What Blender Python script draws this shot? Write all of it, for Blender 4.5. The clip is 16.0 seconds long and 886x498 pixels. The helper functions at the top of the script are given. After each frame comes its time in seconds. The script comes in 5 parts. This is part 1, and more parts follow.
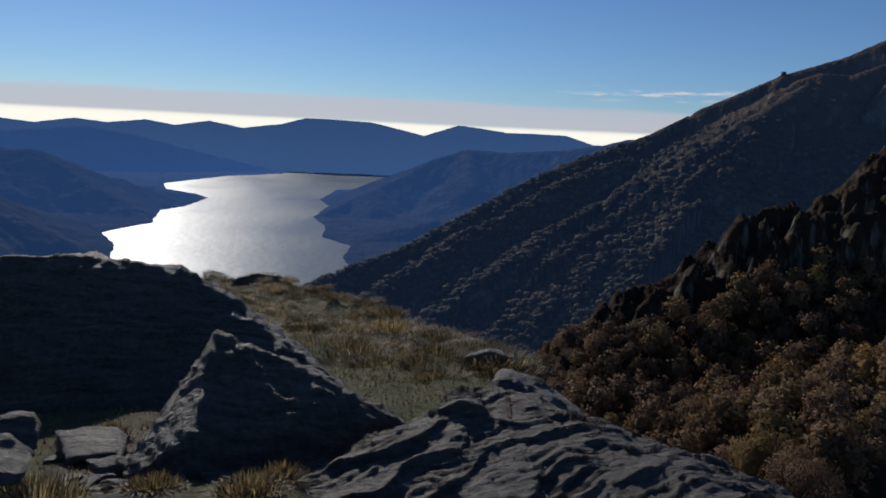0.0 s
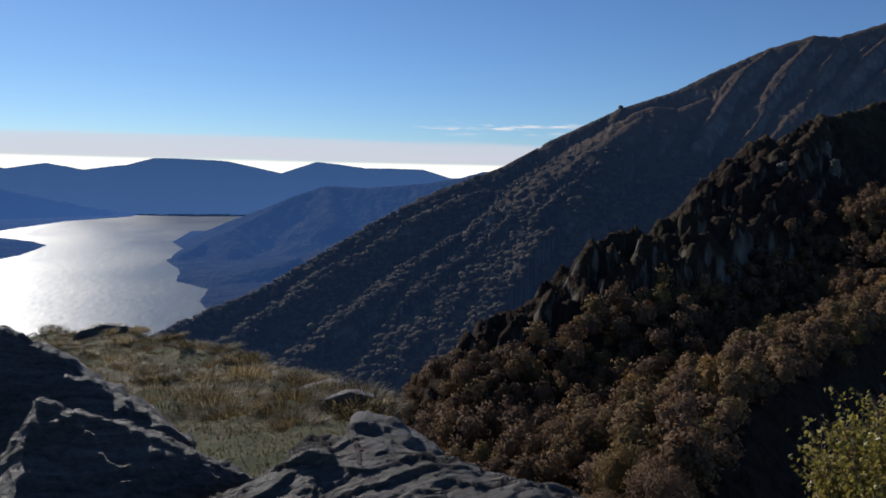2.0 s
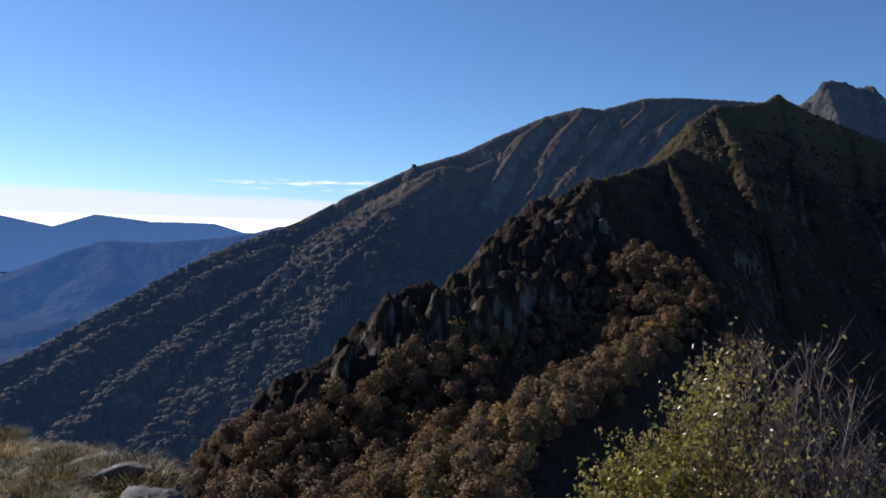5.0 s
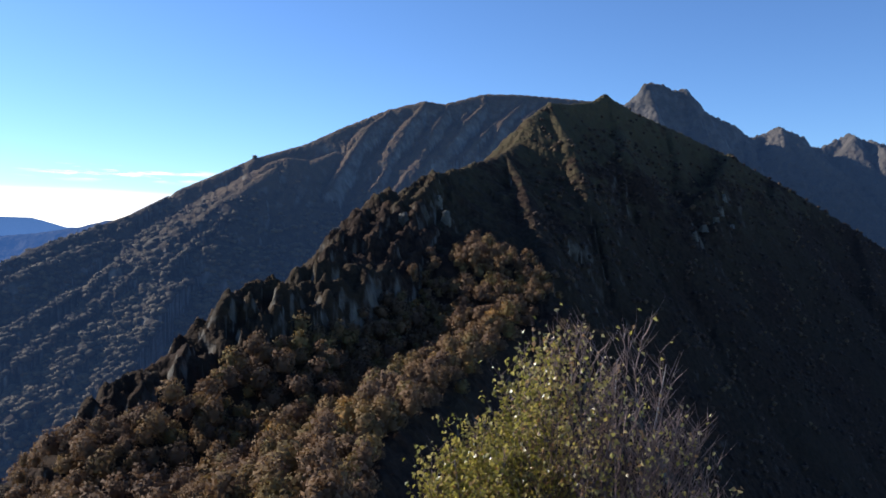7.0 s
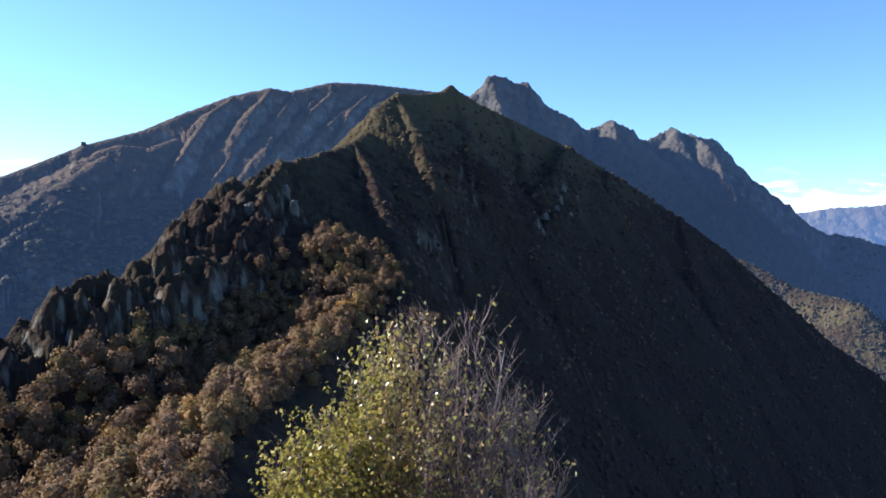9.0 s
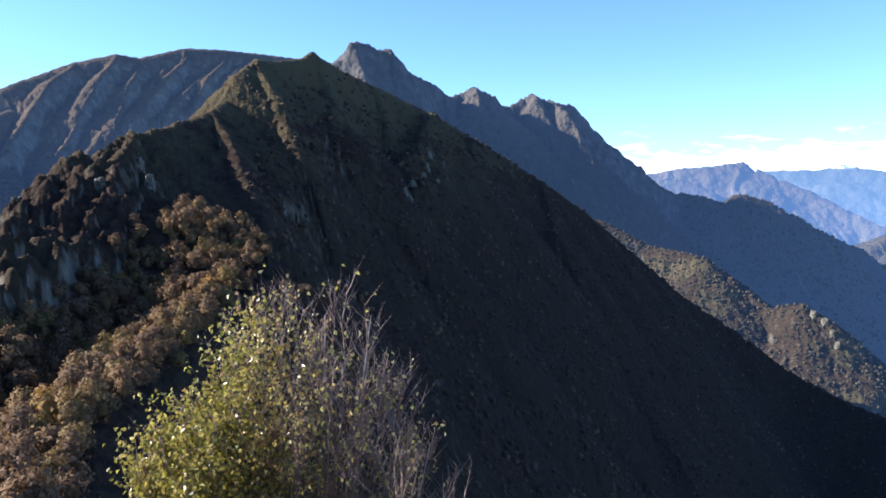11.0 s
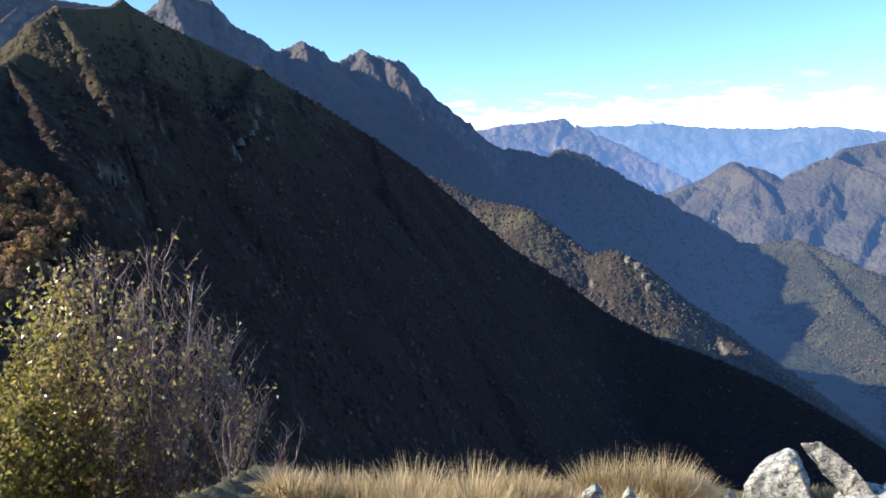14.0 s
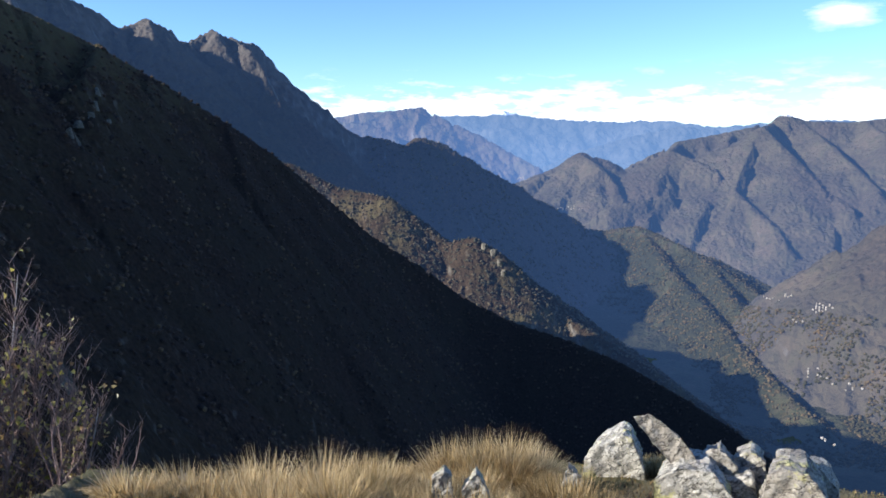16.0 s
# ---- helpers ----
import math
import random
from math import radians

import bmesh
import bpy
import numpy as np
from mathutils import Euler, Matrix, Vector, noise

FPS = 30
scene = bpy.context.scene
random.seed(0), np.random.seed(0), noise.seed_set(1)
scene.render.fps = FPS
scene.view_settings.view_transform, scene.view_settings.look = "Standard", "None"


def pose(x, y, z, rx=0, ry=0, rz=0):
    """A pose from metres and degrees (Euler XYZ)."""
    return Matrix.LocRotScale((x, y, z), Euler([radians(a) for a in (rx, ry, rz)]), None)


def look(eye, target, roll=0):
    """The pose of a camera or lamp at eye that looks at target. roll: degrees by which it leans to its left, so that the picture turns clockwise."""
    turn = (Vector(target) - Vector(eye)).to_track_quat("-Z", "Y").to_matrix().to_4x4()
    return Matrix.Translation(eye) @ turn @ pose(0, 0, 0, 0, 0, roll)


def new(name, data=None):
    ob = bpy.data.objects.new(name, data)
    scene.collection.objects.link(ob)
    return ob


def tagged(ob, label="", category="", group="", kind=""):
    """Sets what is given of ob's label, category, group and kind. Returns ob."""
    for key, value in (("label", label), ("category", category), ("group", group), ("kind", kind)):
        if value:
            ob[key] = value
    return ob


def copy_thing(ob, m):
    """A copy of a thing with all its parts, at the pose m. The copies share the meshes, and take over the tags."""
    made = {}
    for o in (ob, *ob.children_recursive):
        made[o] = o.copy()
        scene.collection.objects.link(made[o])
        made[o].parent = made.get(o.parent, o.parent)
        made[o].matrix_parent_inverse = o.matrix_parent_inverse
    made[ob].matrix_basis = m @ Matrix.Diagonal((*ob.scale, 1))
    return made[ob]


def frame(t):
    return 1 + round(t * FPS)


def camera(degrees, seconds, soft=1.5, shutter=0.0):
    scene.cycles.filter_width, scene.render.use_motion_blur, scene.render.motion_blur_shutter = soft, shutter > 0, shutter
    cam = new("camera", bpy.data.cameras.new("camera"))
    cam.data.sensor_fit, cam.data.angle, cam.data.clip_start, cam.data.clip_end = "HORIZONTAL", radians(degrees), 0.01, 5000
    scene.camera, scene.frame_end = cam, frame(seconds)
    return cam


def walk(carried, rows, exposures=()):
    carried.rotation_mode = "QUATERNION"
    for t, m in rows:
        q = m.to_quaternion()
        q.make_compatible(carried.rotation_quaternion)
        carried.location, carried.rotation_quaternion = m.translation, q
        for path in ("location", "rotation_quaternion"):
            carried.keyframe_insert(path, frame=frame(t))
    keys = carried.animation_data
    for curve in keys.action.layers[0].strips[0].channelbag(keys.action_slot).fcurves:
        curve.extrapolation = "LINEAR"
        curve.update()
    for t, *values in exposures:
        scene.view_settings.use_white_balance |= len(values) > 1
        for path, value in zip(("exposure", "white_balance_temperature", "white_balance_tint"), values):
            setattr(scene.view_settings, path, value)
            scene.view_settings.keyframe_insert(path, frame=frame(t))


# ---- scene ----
import functools

# camera
cam = camera(60.8, 16.0, soft=1.7)
walk(cam, [
    (0.0, pose(0.000, -0.000, 0.000, 81.01, -2.62, 0.41)),
    (0.5, pose(0.034, -0.004, 0.020, 81.21, -2.00, -2.03)),
    (1.0, pose(0.078, -0.007, 0.038, 81.90, -1.29, -4.85)),
    (1.5, pose(0.102, -0.011, 0.050, 82.87, -1.10, -7.51)),
    (2.0, pose(0.120, -0.015, 0.058, 83.99, -1.26, -10.22)),
    (2.5, pose(0.130, -0.019, 0.058, 85.10, -1.22, -12.95)),
    (3.0, pose(0.139, -0.022, 0.062, 86.21, -1.35, -15.81)),
    (3.5, pose(0.147, -0.026, 0.065, 87.13, -1.74, -18.30)),
    (4.0, pose(0.160, -0.029, 0.065, 87.97, -2.06, -20.80)),
    (6.5, pose(0.250, -0.076, 0.065, 88.34, -1.19, -33.80)),
    (7.0, pose(0.272, -0.092, 0.065, 88.34, -1.43, -37.26)),
    (7.5, pose(0.290, -0.106, 0.065, 88.30, -1.30, -40.19)),
    (8.0, pose(0.306, -0.120, 0.065, 88.22, -1.25, -42.92)),
    (8.5, pose(0.322, -0.135, 0.065, 88.10, -1.18, -45.61)),
    (9.0, pose(0.338, -0.152, 0.065, 87.77, -0.87, -48.61)),
    (9.5, pose(0.352, -0.170, 0.065, 87.52, -0.70, -51.52)),
    (10.0, pose(0.366, -0.188, 0.065, 87.13, -0.39, -54.34)),
    (12.5, pose(0.404, -0.252, 0.065, 82.68, 2.04, -63.89)),
    (13.0, pose(0.411, -0.267, 0.065, 82.36, 2.03, -66.06)),
    (13.5, pose(0.418, -0.284, 0.065, 82.10, 1.84, -68.31)),
    (14.0, pose(0.426, -0.305, 0.065, 81.96, 1.34, -71.15)),
    (14.5, pose(0.432, -0.325, 0.065, 81.92, 1.09, -73.87)),
    (15.0, pose(0.438, -0.346, 0.065, 81.49, 0.81, -76.64)),
    (15.5, pose(0.442, -0.365, 0.065, 81.03, 0.73, -79.16)),
    (16.0, pose(0.445, -0.385, 0.065, 80.91, 0.25, -81.74)),
], exposures=[(0.0, -0.85), (1.5, -0.6), (3.5, -0.29), (6.5, 0.36), (8.0, 0.88), (9.5, 1.3), (12.5, 1.4), (14.0, 1.26), (16.0, 0.95)])

# world: clear November sky with a haze layer over the plain, thin cloud far off, low sun
SUN_BEARING, SUN_RISE = -24.5, 27.5


def bearing(az, el, r):
    """A point r metres away over the ground, on bearing az (clockwise from +y) and el degrees above eye level."""
    a = radians(az)
    return Vector((r * math.sin(a), r * math.cos(a), r * math.tan(radians(el))))


def link(nt, a, b):
    nt.links.new(a, b)


def math_node(nt, op, a, b=0.0):
    n = nt.nodes.new("ShaderNodeMath")
    n.operation = op
    for i, v in enumerate((a, b)):
        if isinstance(v, (int, float)):
            n.inputs[i].default_value = v
        else:
            nt.links.new(v, n.inputs[i])
    return n.outputs[0]


def ramp(nt, fac, stops, smooth=False):
    n = nt.nodes.new("ShaderNodeValToRGB")
    r = n.color_ramp
    if smooth:
        r.interpolation = "EASE"
    while len(r.elements) < len(stops):
        r.elements.new(0.5)
    for e, (p, c) in zip(r.elements, stops):
        e.position = p
        e.color = (c, c, c, 1) if isinstance(c, (int, float)) else (*c, 1)
    if fac is not None:
        nt.links.new(fac, n.inputs[0])
    return n.outputs[0]


def mix(nt, fac, a, b, blend="MIX"):
    n = nt.nodes.new("ShaderNodeMixRGB")
    n.blend_type = blend
    for s, v in zip(n.inputs, (fac, a, b)):
        if isinstance(v, (int, float)):
            s.default_value = v
        elif isinstance(v, tuple):
            s.default_value = (*v, 1)
        else:
            nt.links.new(v, s)
    return n.outputs[0]


def noise_tex(nt, vec, scale, detail=5.0, rough=0.55, lac=2.0):
    n = nt.nodes.new("ShaderNodeTexNoise")
    n.inputs["Scale"].default_value = scale
    n.inputs["Detail"].default_value = detail
    n.inputs["Roughness"].default_value = rough
    n.inputs["Lacunarity"].default_value = lac
    if vec is not None:
        nt.links.new(vec, n.inputs["Vector"])
    return n.outputs["Fac"]


def mapped(nt, vec, sx, sy, sz):
    m = nt.nodes.new("ShaderNodeMapping")
    m.inputs["Scale"].default_value = (sx, sy, sz)
    nt.links.new(vec, m.inputs["Vector"])
    return m.outputs[0]


def make_world():
    w = bpy.data.worlds.new("sky")
    scene.world = w
    w.use_nodes = True
    nt = w.node_tree
    bg = nt.nodes["Background"]
    sky = nt.nodes.new("ShaderNodeTexSky")
    sky.sky_type = "NISHITA"
    sky.sun_disc = False
    sky.sun_elevation = radians(SUN_RISE)
    sky.sun_rotation = radians(SUN_BEARING)
    sky.altitude = 1900
    sky.air_density = 1.0
    sky.dust_density = 0.35
    sky.ozone_density = 2.2
    co = nt.nodes.new("ShaderNodeTexCoord")
    sep = nt.nodes.new("ShaderNodeSeparateXYZ")
    link(nt, co.outputs["Generated"], sep.inputs[0])
    z = sep.outputs["Z"]
    # clouds over the far ranges, to the east
    dn = mapped(nt, co.outputs["Generated"], 1.0, 1.0, 4.5)
    cl = noise_tex(nt, dn, 13.0, 9.0, 0.62)
    band = ramp(nt, z, [(0.0, 0.0), (0.006, 1.0), (0.03, 0.85), (0.06, 0.3), (0.085, 0.0)])
    east = ramp(nt, sep.outputs["X"], [(0.86, 0.0), (0.95, 1.0)])
    puff = ramp(nt, math_node(nt, "ADD", cl, math_node(nt, "MULTIPLY", band, 0.22)), [(0.6, 0.0), (0.7, 1.0)])
    cloud = math_node(nt, "MULTIPLY", math_node(nt, "MULTIPLY", puff, band), east)
    # haze and a thin cloud sheet over the plain, to the south
    south = ramp(nt, sep.outputs["Y"], [(0.62, 0.0), (0.86, 1.0)])
    wob = math_node(nt, "MULTIPLY", math_node(nt, "SUBTRACT", noise_tex(nt, mapped(nt, co.outputs["Generated"], 1, 1, 9), 6.0, 6.0), 0.5), 0.008)
    zz = math_node(nt, "ADD", math_node(nt, "ADD", z, wob), math_node(nt, "MULTIPLY", math_node(nt, "ABSOLUTE", math_node(nt, "ADD", sep.outputs["X"], 0.05)), 0.012))
    low = math_node(nt, "ADD", z, math_node(nt, "MULTIPLY", wob, 0.4))
    bright = ramp(nt, low, [(0.0, 1.0), (0.0035, 1.0), (0.0055, 0.4), (0.0075, 0.0)])
    veil = ramp(nt, zz, [(0.007, 0.4), (0.012, 0.85), (0.034, 0.75), (0.0395, 0.0)])
    wisp = ramp(nt, noise_tex(nt, mapped(nt, co.outputs["Generated"], 2.2, 2.2, 26), 5.0, 8.0, 0.6), [(0.52, 0.0), (0.6, 0.9)])
    wband = ramp(nt, z, [(0.045, 0.0), (0.052, 1.0), (0.06, 1.0), (0.066, 0.0)])
    reachx = ramp(nt, sep.outputs["X"], [(0.13, 0.0), (0.19, 1.0), (0.32, 1.0), (0.36, 0.0)])
    wisps = math_node(nt, "MULTIPLY", math_node(nt, "MULTIPLY", wisp, wband), reachx)
    tint = mix(nt, 1.0, sky.outputs[0], (0.70, 0.95, 1.28), "MULTIPLY")
    a = mix(nt, cloud, tint, (8.2, 8.6, 9.2))
    b = mix(nt, math_node(nt, "MULTIPLY", veil, south), a, (9.6, 9.6, 11.0))
    c = mix(nt, math_node(nt, "MULTIPLY", bright, south), b, (19.0, 18.4, 16.5))
    d = mix(nt, wisps, c, (12.0, 12.0, 12.4))
    # one small cloud by itself
    off = nt.nodes.new("ShaderNodeVectorMath")
    off.operation = "SUBTRACT"
    link(nt, co.outputs["Generated"], off.inputs[0])
    off.inputs[1].default_value = bearing(108.8, 7.1, 1.0)
    size = nt.nodes.new("ShaderNodeVectorMath")
    size.operation = "LENGTH"
    link(nt, mapped(nt, off.outputs[0], 1.0, 1.0, 2.2), size.inputs[0])
    lone = ramp(nt, math_node(nt, "ADD", math_node(nt, "MULTIPLY", size.outputs["Value"], -12.0), cl), [(0.0, 0.0), (0.3, 0.6)])
    d = mix(nt, lone, d, (8.6, 8.9, 9.4))
    link(nt, d, bg.inputs[0])
    bg.inputs[1].default_value = 0.095


make_world()
sun = new("sun", bpy.data.lights.new("sun", "SUN"))
sun.data.energy, sun.data.angle, sun.data.color = 4.6, radians(0.53), (1.0, 0.95, 0.88)
sun.matrix_world = look(bearing(SUN_BEARING, SUN_RISE, 3000), (0, 0, 0))


# materials
def material(name):
    m = bpy.data.materials.new(name)
    m.use_nodes = True
    nt = m.node_tree
    return m, nt, nt.nodes["Principled BSDF"]


def position(nt):
    return nt.nodes.new("ShaderNodeNewGeometry").outputs["Position"]


def bump(nt, bsdf, height, strength, distance):
    b = nt.nodes.new("ShaderNodeBump")
    b.inputs["Strength"].default_value = strength
    b.inputs["Distance"].default_value = distance
    link(nt, height, b.inputs["Height"])
    link(nt, b.outputs[0], bsdf.inputs["Normal"])


def haze_glow(nt, bsdf, pos, air, reach, blue):
    """Blue airlight put into a surface's emission, growing with its distance and towards the valleys."""
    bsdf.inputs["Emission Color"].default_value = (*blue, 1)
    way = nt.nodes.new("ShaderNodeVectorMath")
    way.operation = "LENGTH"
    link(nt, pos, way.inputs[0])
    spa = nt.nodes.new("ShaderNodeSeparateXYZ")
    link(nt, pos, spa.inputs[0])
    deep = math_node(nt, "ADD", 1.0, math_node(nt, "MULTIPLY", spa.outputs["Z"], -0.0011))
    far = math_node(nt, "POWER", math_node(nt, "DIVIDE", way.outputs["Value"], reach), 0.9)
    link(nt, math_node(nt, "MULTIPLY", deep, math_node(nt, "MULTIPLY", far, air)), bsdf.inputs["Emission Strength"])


def terrain_material(name, unit, rock, grass, wood, steep=(0.55, 0.8), air=0.0, woods=0.5, blue=(0.18, 0.40, 1.0), line=None, gloss=0.05, reach=2000.0, snow=None):
    """Mountain side: woods and dry grass with bare rock where it is steep. unit: metres of one tree or boulder."""
    m, nt, bsdf = material(name)
    geo = nt.nodes.new("ShaderNodeNewGeometry")
    pos = geo.outputs["Position"]
    sep = nt.nodes.new("ShaderNodeSeparateXYZ")
    link(nt, geo.outputs["Normal"], sep.inputs[0])
    big = noise_tex(nt, pos, 0.045 / unit, 6.0, 0.6)
    mid = noise_tex(nt, pos, 0.25 / unit, 6.0, 0.62)
    fine = noise_tex(nt, pos, 1.1 / unit, 4.0, 0.6)
    vor = nt.nodes.new("ShaderNodeTexVoronoi")
    vor.inputs["Scale"].default_value = 0.75 / unit
    link(nt, pos, vor.inputs["Vector"])
    cover = ramp(nt, math_node(nt, "ADD", big, math_node(nt, "MULTIPLY", mid, 0.4)), [(0.62 + 0.25 * (0.5 - woods), 0.0), (0.74 + 0.25 * (0.5 - woods), 1.0)])
    if line is not None:
        spz = nt.nodes.new("ShaderNodeSeparateXYZ")
        link(nt, pos, spz.inputs[0])
        above = math_node(nt, "ADD", math_node(nt, "DIVIDE", math_node(nt, "SUBTRACT", spz.outputs["Z"], line[0]), line[1]), math_node(nt, "MULTIPLY", math_node(nt, "SUBTRACT", mid, 0.5), 2.2))
        cover = math_node(nt, "MULTIPLY", ramp(nt, above, [(0.0, 0.12), (1.0, 1.0)]), ramp(nt, math_node(nt, "ADD", cover, above), [(0.3, 0.0), (0.9, 1.0)]))
    g = mix(nt, ramp(nt, mid, [(0.35, 0.0), (0.65, 1.0)]), grass[0], grass[1])
    w = mix(nt, ramp(nt, fine, [(0.3, 0.0), (0.7, 1.0)]), wood[0], wood[1])
    w = mix(nt, ramp(nt, big, [(0.4, 0.0), (0.6, 0.6)]), w, wood[2])
    soil = mix(nt, cover, w, g)
    up = math_node(nt, "ADD", sep.outputs["Z"], math_node(nt, "MULTIPLY", math_node(nt, "SUBTRACT", mid, 0.5), 0.5))
    r = mix(nt, ramp(nt, noise_tex(nt, mapped(nt, pos, 1, 1, 0.35), 0.4 / unit, 7.0, 0.65), [(0.3, 0.0), (0.7, 1.0)]), rock[0], rock[1])
    col = mix(nt, ramp(nt, up, [(steep[0], 0.0), (steep[1], 1.0)]), r, soil)
    if snow is not None:
        spw = nt.nodes.new("ShaderNodeSeparateXYZ")
        link(nt, pos, spw.inputs[0])
        cold = math_node(nt, "ADD", math_node(nt, "DIVIDE", math_node(nt, "SUBTRACT", spw.outputs["Z"], snow[0]), snow[1]), math_node(nt, "MULTIPLY", math_node(nt, "SUBTRACT", big, 0.5), 5.0))
        col = mix(nt, ramp(nt, cold, [(0.3, 0.0), (0.7, 0.9)]), col, (0.75, 0.77, 0.8))
    link(nt, col, bsdf.inputs["Base Color"])
    bsdf.inputs["Roughness"].default_value = 0.95
    bsdf.inputs["Specular IOR Level"].default_value = gloss
    h = math_node(nt, "ADD", math_node(nt, "MULTIPLY", mid, 1.6), math_node(nt, "SUBTRACT", math_node(nt, "MULTIPLY", fine, 0.5), math_node(nt, "MULTIPLY", vor.outputs["Distance"], 0.5)))
    bump(nt, bsdf, h, 0.9, unit * 0.9)
    # haze painted onto the slope as blue emission
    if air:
        haze_glow(nt, bsdf, pos, air, reach, blue)
    return m


ROCK = ((0.085, 0.076, 0.064), (0.21, 0.19, 0.155))
GREY = ((0.10, 0.098, 0.096), (0.26, 0.25, 0.24))
DRY = ((0.115, 0.088, 0.047), (0.075, 0.064, 0.034))
# near mountain's woods: browns darkened to deepen the flank's shade
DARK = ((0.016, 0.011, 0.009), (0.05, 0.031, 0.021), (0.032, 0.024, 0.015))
WOOD = ((0.032, 0.024, 0.018), (0.065, 0.043, 0.027), (0.042, 0.036, 0.02))
OPEN = ((0.10, 0.076, 0.05), (0.068, 0.06, 0.035))
BROWN = ((0.048, 0.037, 0.026), (0.075, 0.054, 0.035), (0.046, 0.04, 0.025))
FELL = ((0.12, 0.08, 0.05), (0.085, 0.064, 0.04))
FELLWOOD = ((0.045, 0.037, 0.027), (0.078, 0.06, 0.04), (0.045, 0.044, 0.026))
GREEN = ((0.022, 0.025, 0.013), (0.042, 0.04, 0.02), (0.032, 0.034, 0.015))
MEADOW = ((0.06, 0.066, 0.028), (0.066, 0.054, 0.032))
SCREE = ((0.115, 0.1, 0.085), (0.075, 0.068, 0.058))
CLIFF = ((0.06, 0.057, 0.054), (0.17, 0.16, 0.15))
HAZY = ((0.022, 0.023, 0.021), (0.055, 0.052, 0.045), (0.032, 0.034, 0.028))
# the mountains emit, as their own glow, the blue light of the air before them
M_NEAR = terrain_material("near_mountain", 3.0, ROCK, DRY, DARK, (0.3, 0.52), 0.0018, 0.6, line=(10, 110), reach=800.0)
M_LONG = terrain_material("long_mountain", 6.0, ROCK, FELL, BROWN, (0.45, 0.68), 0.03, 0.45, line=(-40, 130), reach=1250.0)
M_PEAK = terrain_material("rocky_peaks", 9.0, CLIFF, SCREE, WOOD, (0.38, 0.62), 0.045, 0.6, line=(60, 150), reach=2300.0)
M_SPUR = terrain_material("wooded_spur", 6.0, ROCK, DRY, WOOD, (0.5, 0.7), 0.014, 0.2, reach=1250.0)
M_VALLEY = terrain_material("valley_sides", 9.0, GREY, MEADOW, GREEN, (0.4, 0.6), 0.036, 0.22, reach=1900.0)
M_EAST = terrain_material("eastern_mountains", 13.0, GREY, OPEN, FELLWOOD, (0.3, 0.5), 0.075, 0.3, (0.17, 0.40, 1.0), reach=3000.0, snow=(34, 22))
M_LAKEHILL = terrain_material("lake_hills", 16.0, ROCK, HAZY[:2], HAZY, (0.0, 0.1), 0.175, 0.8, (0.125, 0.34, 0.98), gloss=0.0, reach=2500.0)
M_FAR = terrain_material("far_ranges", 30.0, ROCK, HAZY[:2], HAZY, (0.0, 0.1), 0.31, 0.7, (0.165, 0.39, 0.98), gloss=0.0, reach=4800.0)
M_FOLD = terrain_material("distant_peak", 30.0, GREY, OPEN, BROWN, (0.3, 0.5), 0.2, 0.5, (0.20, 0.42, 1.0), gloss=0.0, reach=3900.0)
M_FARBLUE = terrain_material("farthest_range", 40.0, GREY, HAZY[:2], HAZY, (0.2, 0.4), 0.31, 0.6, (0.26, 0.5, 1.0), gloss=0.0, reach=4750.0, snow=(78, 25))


def water_material():
    m, nt, bsdf = material("lake_water")
    bsdf.inputs["Base Color"].default_value = (0.02, 0.045, 0.07, 1)
    bsdf.inputs["Roughness"].default_value = 0.3
    bsdf.inputs["IOR"].default_value = 1.33
    pos = position(nt)
    n1 = noise_tex(nt, mapped(nt, pos, 1.0, 0.6, 1), 0.05, 6.0, 0.6)
    n2 = noise_tex(nt, mapped(nt, pos, 1, 0.5, 1), 0.004, 5.0, 0.6)
    link(nt, ramp(nt, n2, [(0.35, 0.33), (0.65, 0.43)]), bsdf.inputs["Roughness"])
    bump(nt, bsdf, n1, 0.3, 3.0)
    return m


M_WATER = water_material()


def tilt(nt, vec, dip):
    m = nt.nodes.new("ShaderNodeMapping")
    m.inputs["Rotation"].default_value = [radians(v) for v in dip]
    link(nt, vec, m.inputs["Vector"])
    return m.outputs[0]


def rock_material(name, dark, light, lichen, grain=1.0, dip=(50, 12, 0), sheen=0.7):
    m, nt, bsdf = material(name)
    tc = nt.nodes.new("ShaderNodeTexCoord").outputs["Object"]
    big = noise_tex(nt, tc, 1.3 * grain, 6.0, 0.6)
    layer = noise_tex(nt, mapped(nt, tilt(nt, tc, dip), 1.3, 1.3, 9.0), 2.2 * grain, 8.0, 0.7)
    fine = noise_tex(nt, tc, 22.0 * grain, 6.0, 0.7)
    col = mix(nt, ramp(nt, math_node(nt, "ADD", math_node(nt, "MULTIPLY", layer, 0.6), math_node(nt, "MULTIPLY", fine, 0.4)), [(0.4, 0.0), (0.6, 1.0)]), dark, light)
    spots = ramp(nt, math_node(nt, "ADD", math_node(nt, "MULTIPLY", big, 0.55), math_node(nt, "MULTIPLY", noise_tex(nt, tc, 9.0 * grain, 5.0, 0.7), 0.45)), [(0.53, 0.0), (0.6, 0.8)])
    col = mix(nt, spots, col, lichen)
    link(nt, col, bsdf.inputs["Base Color"])
    bsdf.inputs["Roughness"].default_value = sheen
    bsdf.inputs["Specular IOR Level"].default_value = 0.5
    knob = noise_tex(nt, tc, 15.0 * grain, 8.0, 0.7)
    h = math_node(nt, "ADD", math_node(nt, "ADD", math_node(nt, "MULTIPLY", layer, 1.0), math_node(nt, "MULTIPLY", fine, 0.3)), math_node(nt, "MULTIPLY", knob, 0.6))
    bump(nt, bsdf, h, 1.0, 0.085 / grain)
    return m


